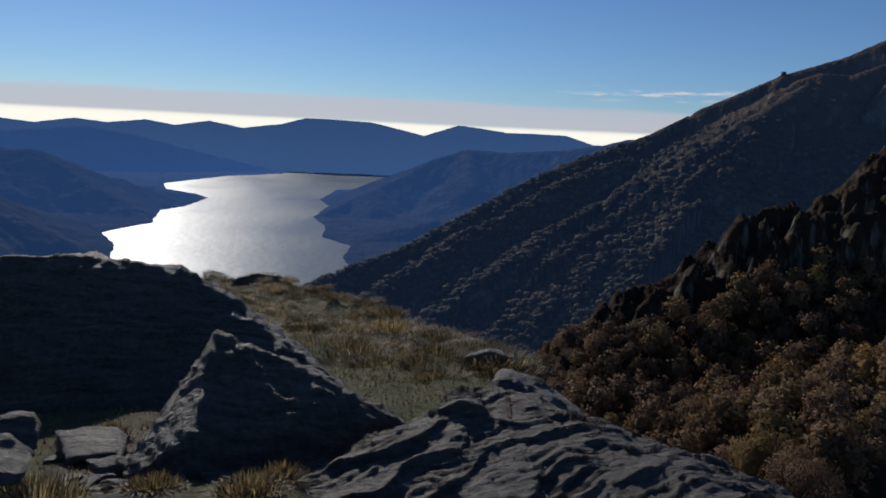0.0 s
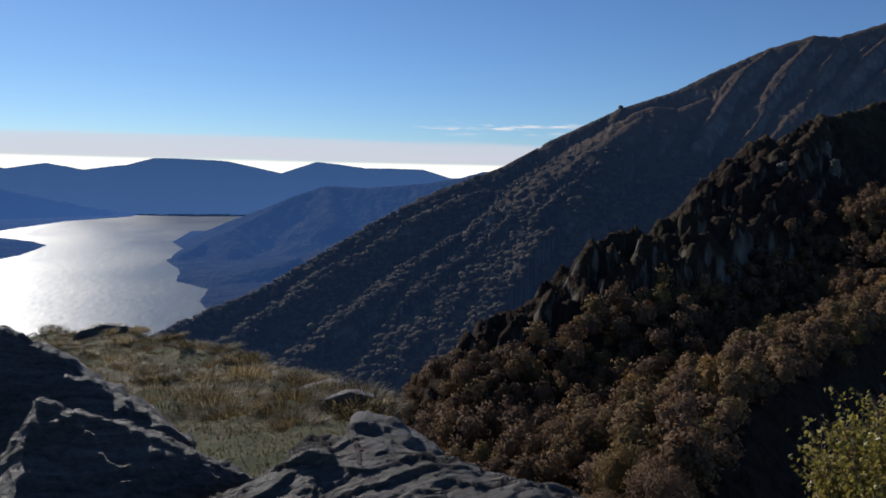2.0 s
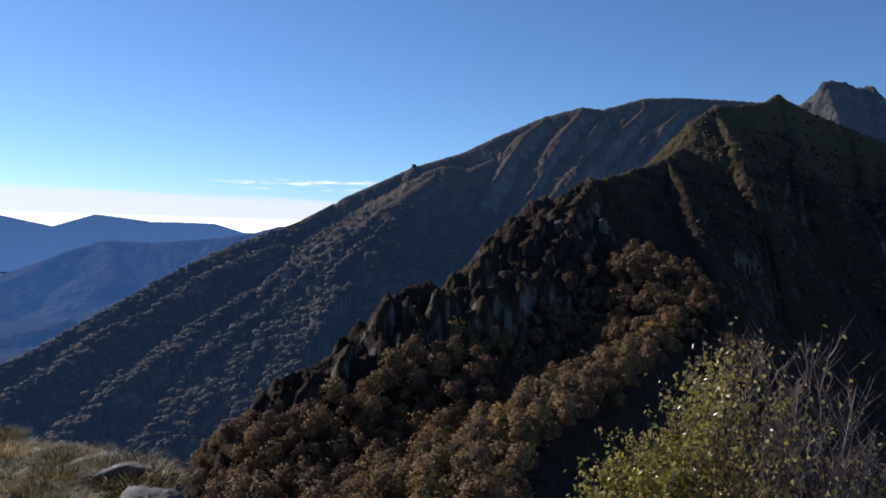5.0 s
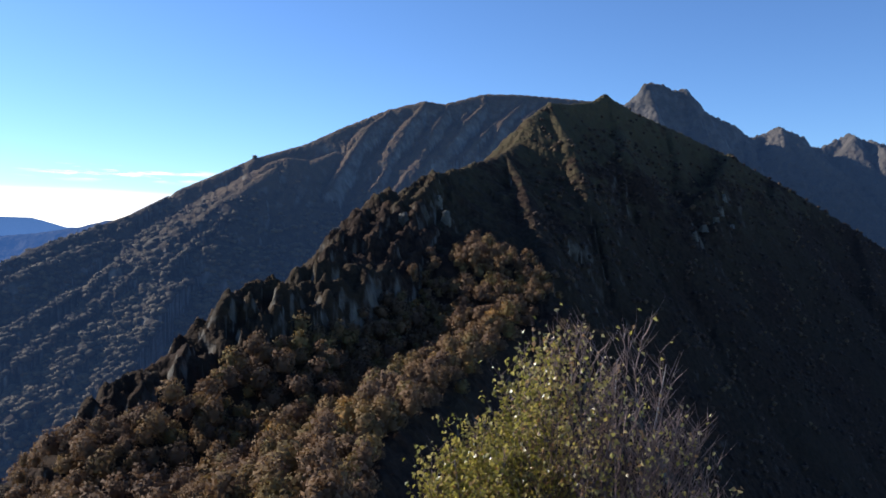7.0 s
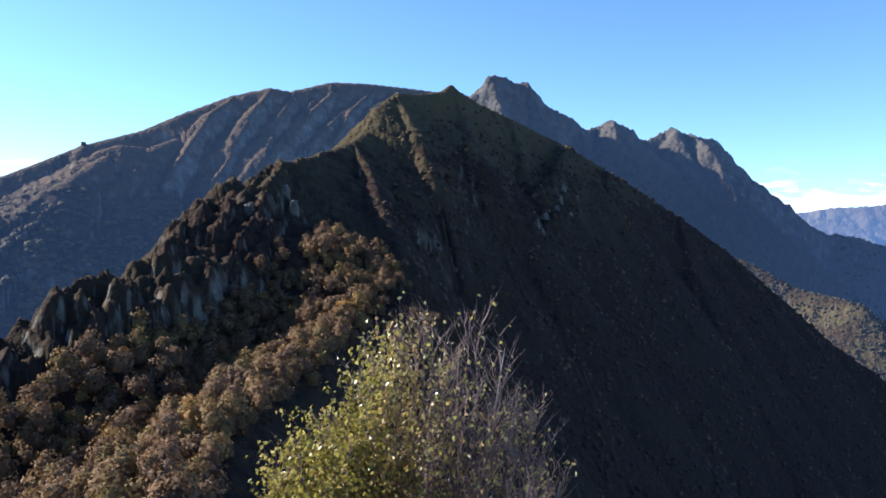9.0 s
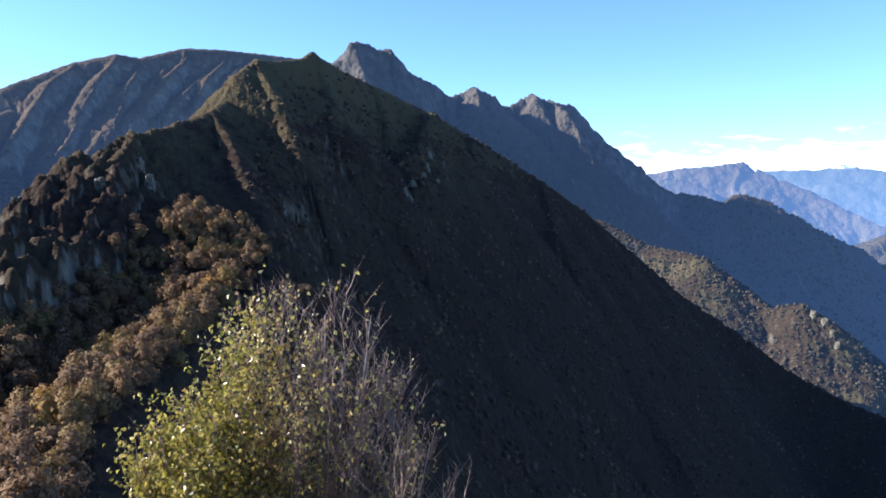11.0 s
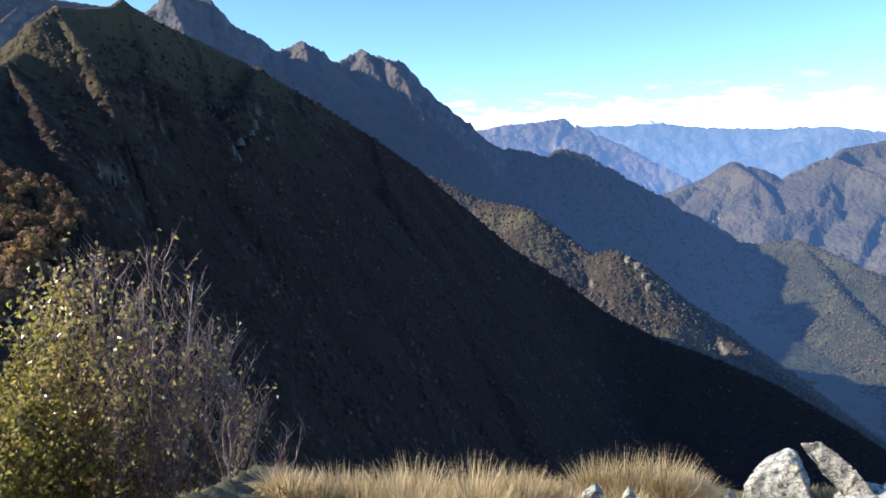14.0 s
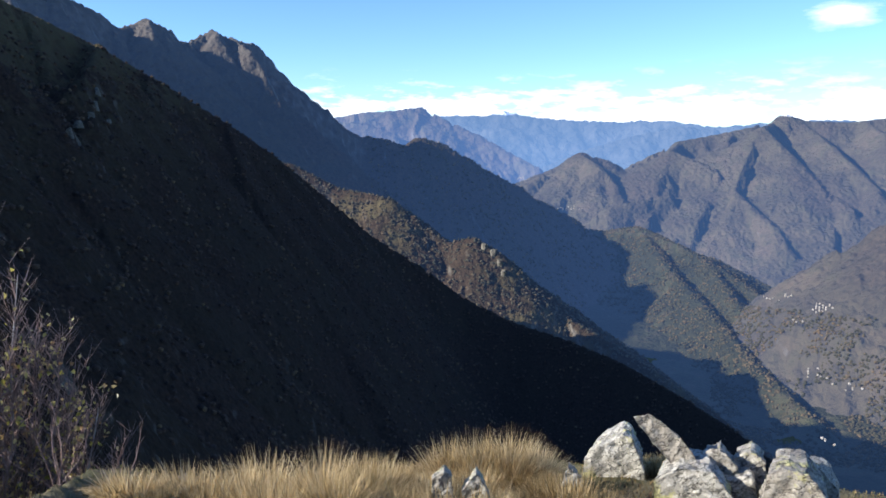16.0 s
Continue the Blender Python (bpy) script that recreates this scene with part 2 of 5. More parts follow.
M_GNEISS = rock_material("grey_gneiss", (0.052, 0.043, 0.036), (0.18, 0.152, 0.13), (0.115, 0.092, 0.07), 1.0, sheen=0.62)


def pale_material(name):
    """Pale rock with grey and yellow-green crusts of lichen, dark specks and cracks."""
    m, nt, bsdf = material(name)
    tc = nt.nodes.new("ShaderNodeTexCoord").outputs["Object"]
    rnd = nt.nodes.new("ShaderNodeObjectInfo").outputs["Random"]
    big = noise_tex(nt, tc, 2.6, 5.0, 0.6)
    mid = noise_tex(nt, tc, 9.0, 6.0, 0.7)
    fine = noise_tex(nt, tc, 46.0, 5.0, 0.7)
    crack = noise_tex(nt, mapped(nt, tilt(nt, tc, (40, 25, 0)), 1.0, 1.0, 3.2), 3.4, 6.0, 0.62)
    col = mix(nt, ramp(nt, math_node(nt, "ADD", math_node(nt, "MULTIPLY", mid, 0.6), math_node(nt, "MULTIPLY", fine, 0.4)), [(0.38, 0.0), (0.6, 1.0)]), (0.15, 0.14, 0.115), (0.66, 0.63, 0.54))
    col = mix(nt, ramp(nt, big, [(0.42, 0.0), (0.62, 0.7)]), col, (0.25, 0.225, 0.19))
    col = mix(nt, ramp(nt, rnd, [(0.2, 0.0), (0.9, 0.45)]), col, (0.2, 0.16, 0.12))
    lichen = ramp(nt, math_node(nt, "ADD", math_node(nt, "MULTIPLY", noise_tex(nt, tc, 3.4, 4.0, 0.5), 0.6), math_node(nt, "MULTIPLY", noise_tex(nt, tc, 21.0, 5.0, 0.7), 0.4)), [(0.53, 0.0), (0.58, 0.75)])
    col = mix(nt, lichen, col, (0.45, 0.43, 0.17))
    col = mix(nt, ramp(nt, noise_tex(nt, tc, 30.0, 3.0, 0.6), [(0.6, 0.0), (0.68, 0.8)]), col, (0.05, 0.047, 0.042))
    split = ramp(nt, math_node(nt, "ABSOLUTE", math_node(nt, "SUBTRACT", crack, 0.5)), [(0.0, 1.0), (0.018, 0.0)])
    col = mix(nt, split, col, (0.05, 0.045, 0.038))
    link(nt, col, bsdf.inputs["Base Color"])
    bsdf.inputs["Roughness"].default_value = 0.85
    h = math_node(nt, "SUBTRACT", math_node(nt, "ADD", mid, math_node(nt, "MULTIPLY", fine, 0.3)), math_node(nt, "MULTIPLY", split, 0.5))
    bump(nt, bsdf, h, 1.0, 0.035)
    return m


M_PALE = pale_material("pale_lichen_rock")


def turf_material():
    m, nt, bsdf = material("mountain_turf")
    pos = position(nt)
    big = noise_tex(nt, pos, 0.5, 5.0, 0.6)
    fine = noise_tex(nt, pos, 7.0, 7.0, 0.7)
    g = mix(nt, ramp(nt, fine, [(0.35, 0.0), (0.65, 1.0)]), (0.10, 0.09, 0.036), (0.25, 0.2, 0.1))
    g = mix(nt, ramp(nt, big, [(0.45, 0.0), (0.6, 0.75)]), g, (0.11, 0.125, 0.045))
    sp = nt.nodes.new("ShaderNodeSeparateXYZ")
    link(nt, pos, sp.inputs[0])
    aside = math_node(nt, "ABSOLUTE", math_node(nt, "ADD", math_node(nt, "ADD", sp.outputs["X"], 1.75), math_node(nt, "MULTIPLY", math_node(nt, "SUBTRACT", big, 0.5), 1.4)))
    worn = math_node(nt, "MULTIPLY", ramp(nt, aside, [(0.3, 1.0), (0.62, 0.0)]), ramp(nt, math_node(nt, "MULTIPLY", sp.outputs["Y"], 0.1), [(0.5, 1.0), (0.62, 0.0)]))
    dirt = mix(nt, ramp(nt, fine, [(0.35, 0.0), (0.65, 1.0)]), (0.11, 0.085, 0.06), (0.24, 0.19, 0.14))
    g = mix(nt, worn, g, dirt)
    link(nt, g, bsdf.inputs["Base Color"])
    bsdf.inputs["Roughness"].default_value = 0.95
    bump(nt, bsdf, math_node(nt, "ADD", fine, math_node(nt, "MULTIPLY", noise_tex(nt, pos, 38.0, 4.0, 0.7), 0.5)), 1.0, 0.14)
    return m


M_TURF = turf_material()


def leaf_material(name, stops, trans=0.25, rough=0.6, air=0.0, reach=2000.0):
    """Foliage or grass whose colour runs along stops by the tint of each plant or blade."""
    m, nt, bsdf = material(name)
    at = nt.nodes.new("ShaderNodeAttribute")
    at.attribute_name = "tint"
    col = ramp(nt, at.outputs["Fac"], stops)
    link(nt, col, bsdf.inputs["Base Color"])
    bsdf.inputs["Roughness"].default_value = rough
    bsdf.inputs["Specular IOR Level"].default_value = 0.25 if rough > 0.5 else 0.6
    # distant foliage emits the same painted airlight as the slopes below it
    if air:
        haze_glow(nt, bsdf, position(nt), air / (1 - trans), reach, (0.18, 0.40, 1.0))
    tr = nt.nodes.new("ShaderNodeBsdfTranslucent")
    link(nt, col, tr.inputs["Color"])
    ms = nt.nodes.new("ShaderNodeMixShader")
    ms.inputs[0].default_value = trans
    link(nt, bsdf.outputs[0], ms.inputs[1])
    link(nt, tr.outputs[0], ms.inputs[2])
    link(nt, ms.outputs[0], nt.nodes["Material Output"].inputs["Surface"])
    return m


M_AUTUMN = leaf_material("autumn_foliage", [(0.0, (0.115, 0.07, 0.045)), (0.35, (0.175, 0.104, 0.058)), (0.6, (0.2, 0.122, 0.055)), (0.78, (0.17, 0.13, 0.05)), (0.92, (0.27, 0.15, 0.05)), (1.0, (0.34, 0.18, 0.05))], 0.25, 0.85)
# bare woods with the flank's shade partly put into their browns
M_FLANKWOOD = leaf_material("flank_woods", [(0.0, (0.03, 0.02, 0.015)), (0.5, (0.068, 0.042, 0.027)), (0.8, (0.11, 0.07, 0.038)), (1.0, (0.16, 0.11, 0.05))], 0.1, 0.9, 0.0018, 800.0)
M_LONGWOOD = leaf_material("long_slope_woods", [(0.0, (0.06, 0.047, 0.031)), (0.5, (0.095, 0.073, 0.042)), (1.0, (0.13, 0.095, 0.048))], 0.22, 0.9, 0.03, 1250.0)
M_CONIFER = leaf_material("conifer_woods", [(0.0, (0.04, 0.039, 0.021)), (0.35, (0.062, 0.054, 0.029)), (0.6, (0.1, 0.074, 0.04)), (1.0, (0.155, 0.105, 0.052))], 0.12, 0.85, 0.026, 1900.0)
M_BIRCHLEAF = leaf_material("birch_leaf", [(0.0, (0.1, 0.095, 0.022)), (0.35, (0.27, 0.235, 0.045)), (0.6, (0.45, 0.37, 0.08)), (0.85, (0.55, 0.44, 0.18)), (1.0, (0.36, 0.21, 0.09))], 0.5, 0.3)
M_GRASS = leaf_material("dry_grass_blade", [(0.0, (0.085, 0.066, 0.03)), (0.25, (0.2, 0.145, 0.065)), (0.45, (0.38, 0.275, 0.13)), (0.7, (0.58, 0.425, 0.215)), (1.0, (0.76, 0.62, 0.38))], 0.5, 0.55)
M_TURFBLADE = leaf_material("short_grass_blade", [(0.0, (0.06, 0.07, 0.023)), (0.4, (0.14, 0.13, 0.048)), (0.65, (0.25, 0.18, 0.085)), (0.85, (0.31, 0.21, 0.095)), (0.93, (0.07, 0.045, 0.025)), (1.0, (0.06, 0.04, 0.025))], 0.25, 0.7)


def bark_material(name, pale, dark, scale):
    m, nt, bsdf = material(name)
    tc = nt.nodes.new("ShaderNodeTexCoord").outputs["Object"]
    n = noise_tex(nt, mapped(nt, tc, 1, 1, 0.4), scale, 6.0, 0.7)
    link(nt, mix(nt, ramp(nt, n, [(0.4, 0.0), (0.6, 1.0)]), dark, pale), bsdf.inputs["Base Color"])
    bsdf.inputs["Roughness"].default_value = 0.6
    bump(nt, bsdf, n, 0.5, 0.01)
    return m


M_BARK = bark_material("birch_bark", (0.4, 0.36, 0.33), (0.16, 0.11, 0.1), 14.0)
M_TWIG = bark_material("purple_brown_twig", (0.24, 0.155, 0.135), (0.1, 0.06, 0.052), 20.0)


# numeric noise for the relief
PERM = np.random.RandomState(7).permutation(512) % 256
PERM = np.concatenate([PERM, PERM])
ANG = np.random.RandomState(8).rand(256) * 2 * math.pi
GRAD_X, GRAD_Y = np.cos(ANG)[PERM[:512] % 256], np.sin(ANG)[PERM[:512] % 256]


def perlin(x, y):
    fx, fy = np.floor(x), np.floor(y)
    xi, yi = fx.astype(np.int32) & 255, fy.astype(np.int32) & 255
    xf, yf = x - fx, y - fy
    u, v = xf * xf * xf * (xf * (xf * 6 - 15) + 10), yf * yf * yf * (yf * (yf * 6 - 15) + 10)
    p0, p1 = PERM[xi], PERM[xi + 1]

    def grad(p, iy, dx, dy):
        k = p + iy
        return GRAD_X[k] * dx + GRAD_Y[k] * dy

    n00, n10 = grad(p0, yi, xf, yf), grad(p1, yi, xf - 1, yf)
    yj = (yi + 1) & 255
    n01, n11 = grad(p0, yj, xf, yf - 1), grad(p1, yj, xf - 1, yf - 1)
    return (n00 + u * (n10 - n00)) * (1 - v) + (n01 + u * (n11 - n01)) * v


def fbm(x, y, octaves=5, gain=0.5):
    s, a = 0, 1.0
    for i in range(octaves):
        s = s + a * perlin(x + 17.3 * i, y - 9.1 * i)
        x, y, a = x * 2.03, y * 2.03, a * gain
    return s


def ridged(x, y, octaves=5, gain=0.55):
    s, a = 0, 1.0
    for i in range(octaves):
        s = s + a * (1 - 2.2 * np.abs(perlin(x + 5.7 * i, y + 31.1 * i)))
        x, y, a = x * 2.1, y * 2.1, a * gain
    return s


def smooth01(v):
    v = np.clip(v, 0, 1)
    return v * v * (3 - 2 * v)


def ridge_field(X, Y, lines):
    """Height of the sides that fall away from crest lines [(points, slope, rounding)], the distance to the governing crest and the
    way along it. A slope may be a triple: to the left and to the right of the line's run, and how far it goes before the side breaks off steeply."""
    H, D, S = np.full(X.shape, -1e9), np.full(X.shape, 1e9), np.zeros(X.shape)
    run = 0.0
    for pts, slope, soft in lines:
        P = [bearing(*p) for p in pts]
        run += 517.0
        for a, b in zip(P[:-1], P[1:]):
            dx, dy = b.x - a.x, b.y - a.y
            size = max(math.hypot(dx, dy), 1e-3)
            t = np.clip(((X - a.x) * dx + (Y - a.y) * dy) / (size * size), 0, 1)
            ex, ey = X - a.x - t * dx, Y - a.y - t * dy
            d = np.sqrt(ex * ex + ey * ey)
            if isinstance(slope, tuple):
                fall = np.where(dx * ey - dy * ex > 0, slope[0], slope[1])
            else:
                fall = slope
            h = a.z + t * (b.z - a.z) - fall * (np.sqrt(d * d + soft * soft) - soft)
            if isinstance(slope, tuple) and len(slope) > 2:
                h = h - np.maximum(d - slope[2], 0) * 1.1
            m = h > H
            H, D, S = np.where(m, h, H), np.where(m, d, D), np.where(m, run + t * size, S)
            run += size
    return H, D, S


def drape(lines, marks, proud):
    """Marks (bearing, elevation) seen on the mountain side of those crest lines, as points that stand proud of it, rising from the first, which lies on it."""
    r = np.geomspace(60, 4800, 1400)
    out = []
    for k, (az, el) in enumerate(marks):
        a = radians(az)
        Z = ridge_field(r * math.sin(a), r * math.cos(a), lines)[0] - r * math.tan(radians(el))
        hit = np.where(Z >= 0)[0]
        i = hit[0] if len(hit) else int(np.argmax(Z / r))
        z = Z[i] + r[i] * math.tan(radians(el)) + proud * min(k, 1)
        out.append((az, math.degrees(math.atan2(z, r[i])), r[i]))
    return out


def line_distance(X, Y, pts):
    d = np.full(X.shape, 1e9)
    P = [bearing(*p) for p in pts]
    for a, b in zip(P[:-1], P[1:]):
        dx, dy = b.x - a.x, b.y - a.y
        t = np.clip(((X - a.x) * dx + (Y - a.y) * dy) / (dx * dx + dy * dy), 0, 1)
        d = np.minimum(d, np.hypot(X - a.x - t * dx, Y - a.y - t * dy))
    return d


def relief(lines, scale, amp, jag, reach, cut=None, crisp=0.35, crags=None):
    """A height function: crest lines, gullies down the fall line of that spacing and depth which fade out towards the crests, and jagged crests."""
    def height(X, Y):
        H, D, S = ridge_field(X, Y, lines)
        f = smooth01(D / reach)
        q = S / scale + 0.55 * fbm(X / (scale * 1.4), Y / (scale * 1.4), 3)
        n = np.abs(perlin(q, D / (scale * 4.5))) + 0.42 * np.abs(perlin(q * 2.3 + 5, D / (scale * 1.6) + 3)) + 0.16 * np.abs(perlin(q * 5.3, D / (scale * 0.5) + 11))
        H = H - amp * f * 1.25 * n
        H = H + jag * (fbm(X / (scale * 0.16), Y / (scale * 0.16), 4, 0.6)) * (crisp + (1 - crisp) * f)
        if crags is not None:
            for where, wide, tall, grain in crags:
                k = smooth01(1.25 - line_distance(X, Y, where) / wide)
                c = ridged(X / grain, Y / grain, 4, 0.5) - 0.75
                H = H + k * tall * np.clip(c, -1.2, 0.8)
        if cut is not None:
            H = cut(X, Y, H)
        return H
    return height


def floor_height(X, Y):
    """The valley floors: by the lake, and deeper in the eastern valley."""
    az = np.degrees(np.arctan2(X, Y))
    return -285 - 235 * smooth01((az - 40) / 45) * (az < 160)


def sheet(name, mat, height, fans, r0, r1, growth, label, category, low=-8.0):
    """A stretch of relief as a mesh on rays from the hilltop, over fans of bearings (from, to, step), left out where it would lie under the valley floor."""
    nr = int(math.log(r1 / r0) / math.log(1 + growth)) + 1
    A = np.concatenate([np.arange(a0, a1, step) for a0, a1, step in fans])
    na = len(A)
    A = np.radians(A)[None, :]
    R = (r0 * (r1 / r0) ** (np.linspace(0, 1, nr)))[:, None]
    X, Y = R * np.sin(A), R * np.cos(A)
    Z = height(X, Y)
    keep = Z > floor_height(X, Y) + low
    q = keep[:-1, :-1] | keep[1:, :-1] | keep[:-1, 1:] | keep[1:, 1:]
    i = np.arange(nr * na).reshape(nr, na)
    quads = np.stack([i[:-1, :-1][q], i[:-1, 1:][q], i[1:, 1:][q], i[1:, :-1][q]], axis=1)
    used = np.unique(quads)
    remap = np.full(nr * na, -1)
    remap[used] = np.arange(len(used))
    V = np.stack([X.ravel(), Y.ravel(), Z.ravel()], axis=1)[used]
    return tagged(raw_mesh(name, V, remap[quads][:, ::-1], mat, smooth=True), label, category, kind="structure")


def raw_mesh(name, V, F, mat, parent=None, smooth=False, tints=None, normals=None):
    """A mesh object from arrays of corners and of faces with equal corner counts; tints: a value for each face."""
    V, F = np.asarray(V, dtype=np.float32), np.asarray(F, dtype=np.int32)
    me = bpy.data.meshes.new(name)
    me.vertices.add(len(V))
    me.vertices.foreach_set("co", V.ravel())
    n, k = F.shape
    me.loops.add(n * k)
    me.loops.foreach_set("vertex_index", F.ravel())
    me.polygons.add(n)
    me.polygons.foreach_set("loop_start", np.arange(0, n * k, k, dtype=np.int32))
    me.polygons.foreach_set("loop_total", np.full(n, k, dtype=np.int32))
    me.polygons.foreach_set("use_smooth", np.full(n, smooth, dtype=bool))
    if tints is not None:
        me.attributes.new("tint", "FLOAT", "FACE").data.foreach_set("value", np.asarray(tints, dtype=np.float32))
    me.update(calc_edges=True)
    if normals is not None:
        me.polygons.foreach_set("use_smooth", np.full(n, True, dtype=bool))
        me.normals_split_custom_set_from_vertices(normals)
    me.materials.append(mat)
    ob = new(name, me)
    if parent is not None:
        ob.parent = parent
    return ob


# the large structure: mountains
LONG_CREST = [(-10.8, -12.3, 1150), (-7.0, -10.6, 1180), (-3.6, -9.4, 1220), (0.6, -7.0, 1270), (4.8, -4.4, 1320), (8.8, -2.1, 1370), (14.7, 0.3, 1430), (18.4, 2.4, 1480), (23.2, 4.7, 1540), (26.9, 5.9, 1600), (29.7, 7.3, 1640), (33.0, 8.7, 1690), (35.7, 9.4, 1710), (37.1, 9.2, 1730), (40.1, 10.0, 1770), (42.6, 10.0, 1800), (45.3, 9.8, 1850), (48.2, 9.5, 1900), (53, 9.0, 2000)]
LONG_BASE = [(LONG_CREST[:11], 0.66, 8), (LONG_CREST[10:], 0.95, 5)]
LONG_RIBS = [(drape(LONG_BASE, marks, 20), (1.35, 0.75), 3) for marks in (
    [(33.1, 8.5), (31.6, 6.8), (30.0, 4.3), (28.0, 1.0)], [(35.8, 9.3), (35.0, 7.6), (33.9, 5.7), (32.2, 2.5)], [(37.4, 9.0), (36.6, 7.0), (35.6, 5.1), (34.0, 2.4)],
    [(38.9, 8.7), (37.7, 6.6), (36.1, 4.5), (34.6, 2.0)], [(40.6, 9.6), (38.8, 7.3), (36.7, 4.5)], [(42.1, 9.0), (40.1, 6.3), (38.4, 4.6)], [(43.4, 9.7), (41.7, 7.4), (40.1, 5.2)], [(45.0, 9.6), (43.2, 7.6)])]
LONG_SPURS = [(drape(LONG_BASE, marks, proud), (0.95, 0.6), soft) for marks, proud, soft in (
    ([(13.5, -1.4), (8.0, -5.0), (2.4, -8.6), (-3.3, -12.4), (-6.0, -14.2)], 26, 20),
    ([(28.0, 4.6), (25.5, 2.9), (21.6, -0.2), (14.8, -4.9), (9.0, -9.0), (3.3, -13.4), (-0.2, -16.2)], 48, 24),
    ([(29.3, 5.5), (24.5, 1.6), (22.0, -1.0), (20.4, -4.0), (14.9, -8.5), (11.6, -11.9), (7.4, -14.6), (4.6, -18.4)], 44, 22))]
long_height = relief(LONG_BASE + LONG_RIBS + LONG_SPURS, 92, 34, 7.0, 60, crisp=0.1)
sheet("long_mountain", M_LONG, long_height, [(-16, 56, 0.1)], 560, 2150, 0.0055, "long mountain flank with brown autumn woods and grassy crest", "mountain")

NEAR_CREST = [(9.5, -21.1, 140), (10.5, -17.2, 148), (12.9, -13.9, 160), (14.5, -12.2, 167), (17.6, -10.8, 180), (19.2, -9.9, 188), (19.9, -8.8, 192), (21.2, -7.4, 200), (22.5, -6.5, 208), (23.5, -5.9, 214), (26.4, -4.9, 236), (28.5, -3.4, 268), (29.1, -2.0, 282), (30.1, -0.5, 305), (31.3, 1.0, 330), (32.8, 1.9, 352), (35.0, 2.6, 395), (36.7, 3.7, 425), (39.2, 4.6, 470), (41.8, 5.7, 530), (43.2, 6.8, 580), (43.6, 8.3, 610), (45.1, 9.4, 660), (46.4, 9.3, 690), (48.2, 9.5, 725), (49.1, 10.0, 745), (50.0, 9.4, 752), (51.2, 8.7, 762), (53.6, 7.6, 790), (57.7, 5.6, 838), (62.1, 3.0, 890), (65.9, 0.5, 930), (69.1, -1.8, 970), (72.8, -5.0, 1020)]
NEAR_TAIL = [(72.8, -5.0, 1020), (76.5, -8.2, 1055), (80.0, -10.4, 1075), (83.3, -12.8, 1075), (87.2, -14.6, 1055), (91.0, -15.7, 1020), (95.4, -17.2, 970), (99.7, -19.2, 915), (103.8, -21.2, 860), (110, -25, 790)]
NEAR_SPINE = [(37.2, 0.8, 360), (37.4, -0.4, 335), (38.9, -0.6, 325), (41.9, -2.6, 300), (44.3, -4.0, 280), (42.8, -6.3, 245), (40.6, -9.1, 208), (36.9, -12.6, 158), (32.7, -16.2, 122), (30.8, -20.3, 96), (27.0, -28.5, 68)]
SHOULDER = [(13.6, -16.0, 140), (17.6, -14.5, 152), (21.6, -12.2, 168), (24.3, -10.3, 184), (28.2, -9.1, 206), (33.5, -7.2, 245), (36.4, -4.4, 282)]
NEAR_BASE = [(NEAR_CREST[:17], (1.0, 0.48, 75), 2), (NEAR_CREST[16:23], (1.0, 0.6, 70), 4), (NEAR_CREST[22:], 1.2, 4), (NEAR_TAIL, 1.15, 5), (NEAR_SPINE, (1.2, 0.25, 45), 6), (SHOULDER, (1.2, 0.3, 58), 5)]
NEAR_RIBS = [(drape(NEAR_BASE, marks, proud), (1.7, 0.85), 1.5) for marks, proud in (
    ([(29.9, -0.9), (29.5, -3.2), (28.2, -5.7), (26.8, -6.3), (25.8, -8.1), (24.9, -10.1)], 6), ([(28.4, -3.6), (27.2, -5.0), (26.0, -6.6)], 4),
    ([(31.6, 0.8), (31.0, -1.6), (29.8, -4.4), (28.4, -6.6)], 6), ([(33.4, 1.8), (32.8, -1.5), (31.2, -4.5), (30.0, -6.8), (28.2, -8.8)], 7),
    ([(35.0, 2.4), (34.0, -0.2), (33.0, -2.6), (31.8, -4.8)], 6), ([(36.7, 3.4), (35.3, -0.2), (34.7, -2.3), (33.3, -4.5), (31.0, -7.0)], 8), ([(37.4, -0.2), (35.5, -2.3), (35.1, -4.0), (33.5, -5.7), (32.3, -7.0)], 6),
    ([(22.5, -6.6), (21.3, -8.4), (21.1, -10.8), (20.0, -12.2)], 5), ([(23.8, -6.2), (23.2, -8.4), (22.4, -10.4)], 3), ([(19.2, -10.0), (18.7, -11.8), (17.6, -13.6)], 4), ([(17.4, -11.0), (16.7, -12.6), (15.8, -14.2)], 3.5), ([(14.5, -12.3), (13.9, -13.8), (12.7, -15.2)], 4))]
FLANK_RIBS = [(drape(NEAR_BASE, marks, proud * 0.7), (1.25, 0.85), 5) for marks, proud in (
    ([(41.8, 5.6), (43.1, 3.0), (43.8, 0.6), (45.4, -3.0)], 7), ([(45.1, 9.0), (46.6, 6.0), (48.0, 2.0), (50.0, -4.0)], 5), ([(49.1, 10.0), (50.2, 7.2), (50.6, 5.4), (52.0, 1.0), (54.4, -6.0)], 6),
    ([(53.6, 7.5), (54.6, 4.0), (56.4, -2.0), (59.0, -8.0)], 9), ([(57.7, 5.5), (57.9, 4.2), (57.4, 2.8), (56.6, 1.2), (55.8, 0.3)], 30), ([(60.6, 4.0), (61.0, 1.6), (62.0, -2.0), (64.0, -8.0)], 12), ([(65.9, 0.4), (67.0, -4.0), (70.0, -10.0)], 12))]
CRAG_FACE = NEAR_RIBS[0][0] + NEAR_RIBS[2][0][::-1] + NEAR_RIBS[3][0] + NEAR_RIBS[5][0][::-1] + NEAR_RIBS[6][0]
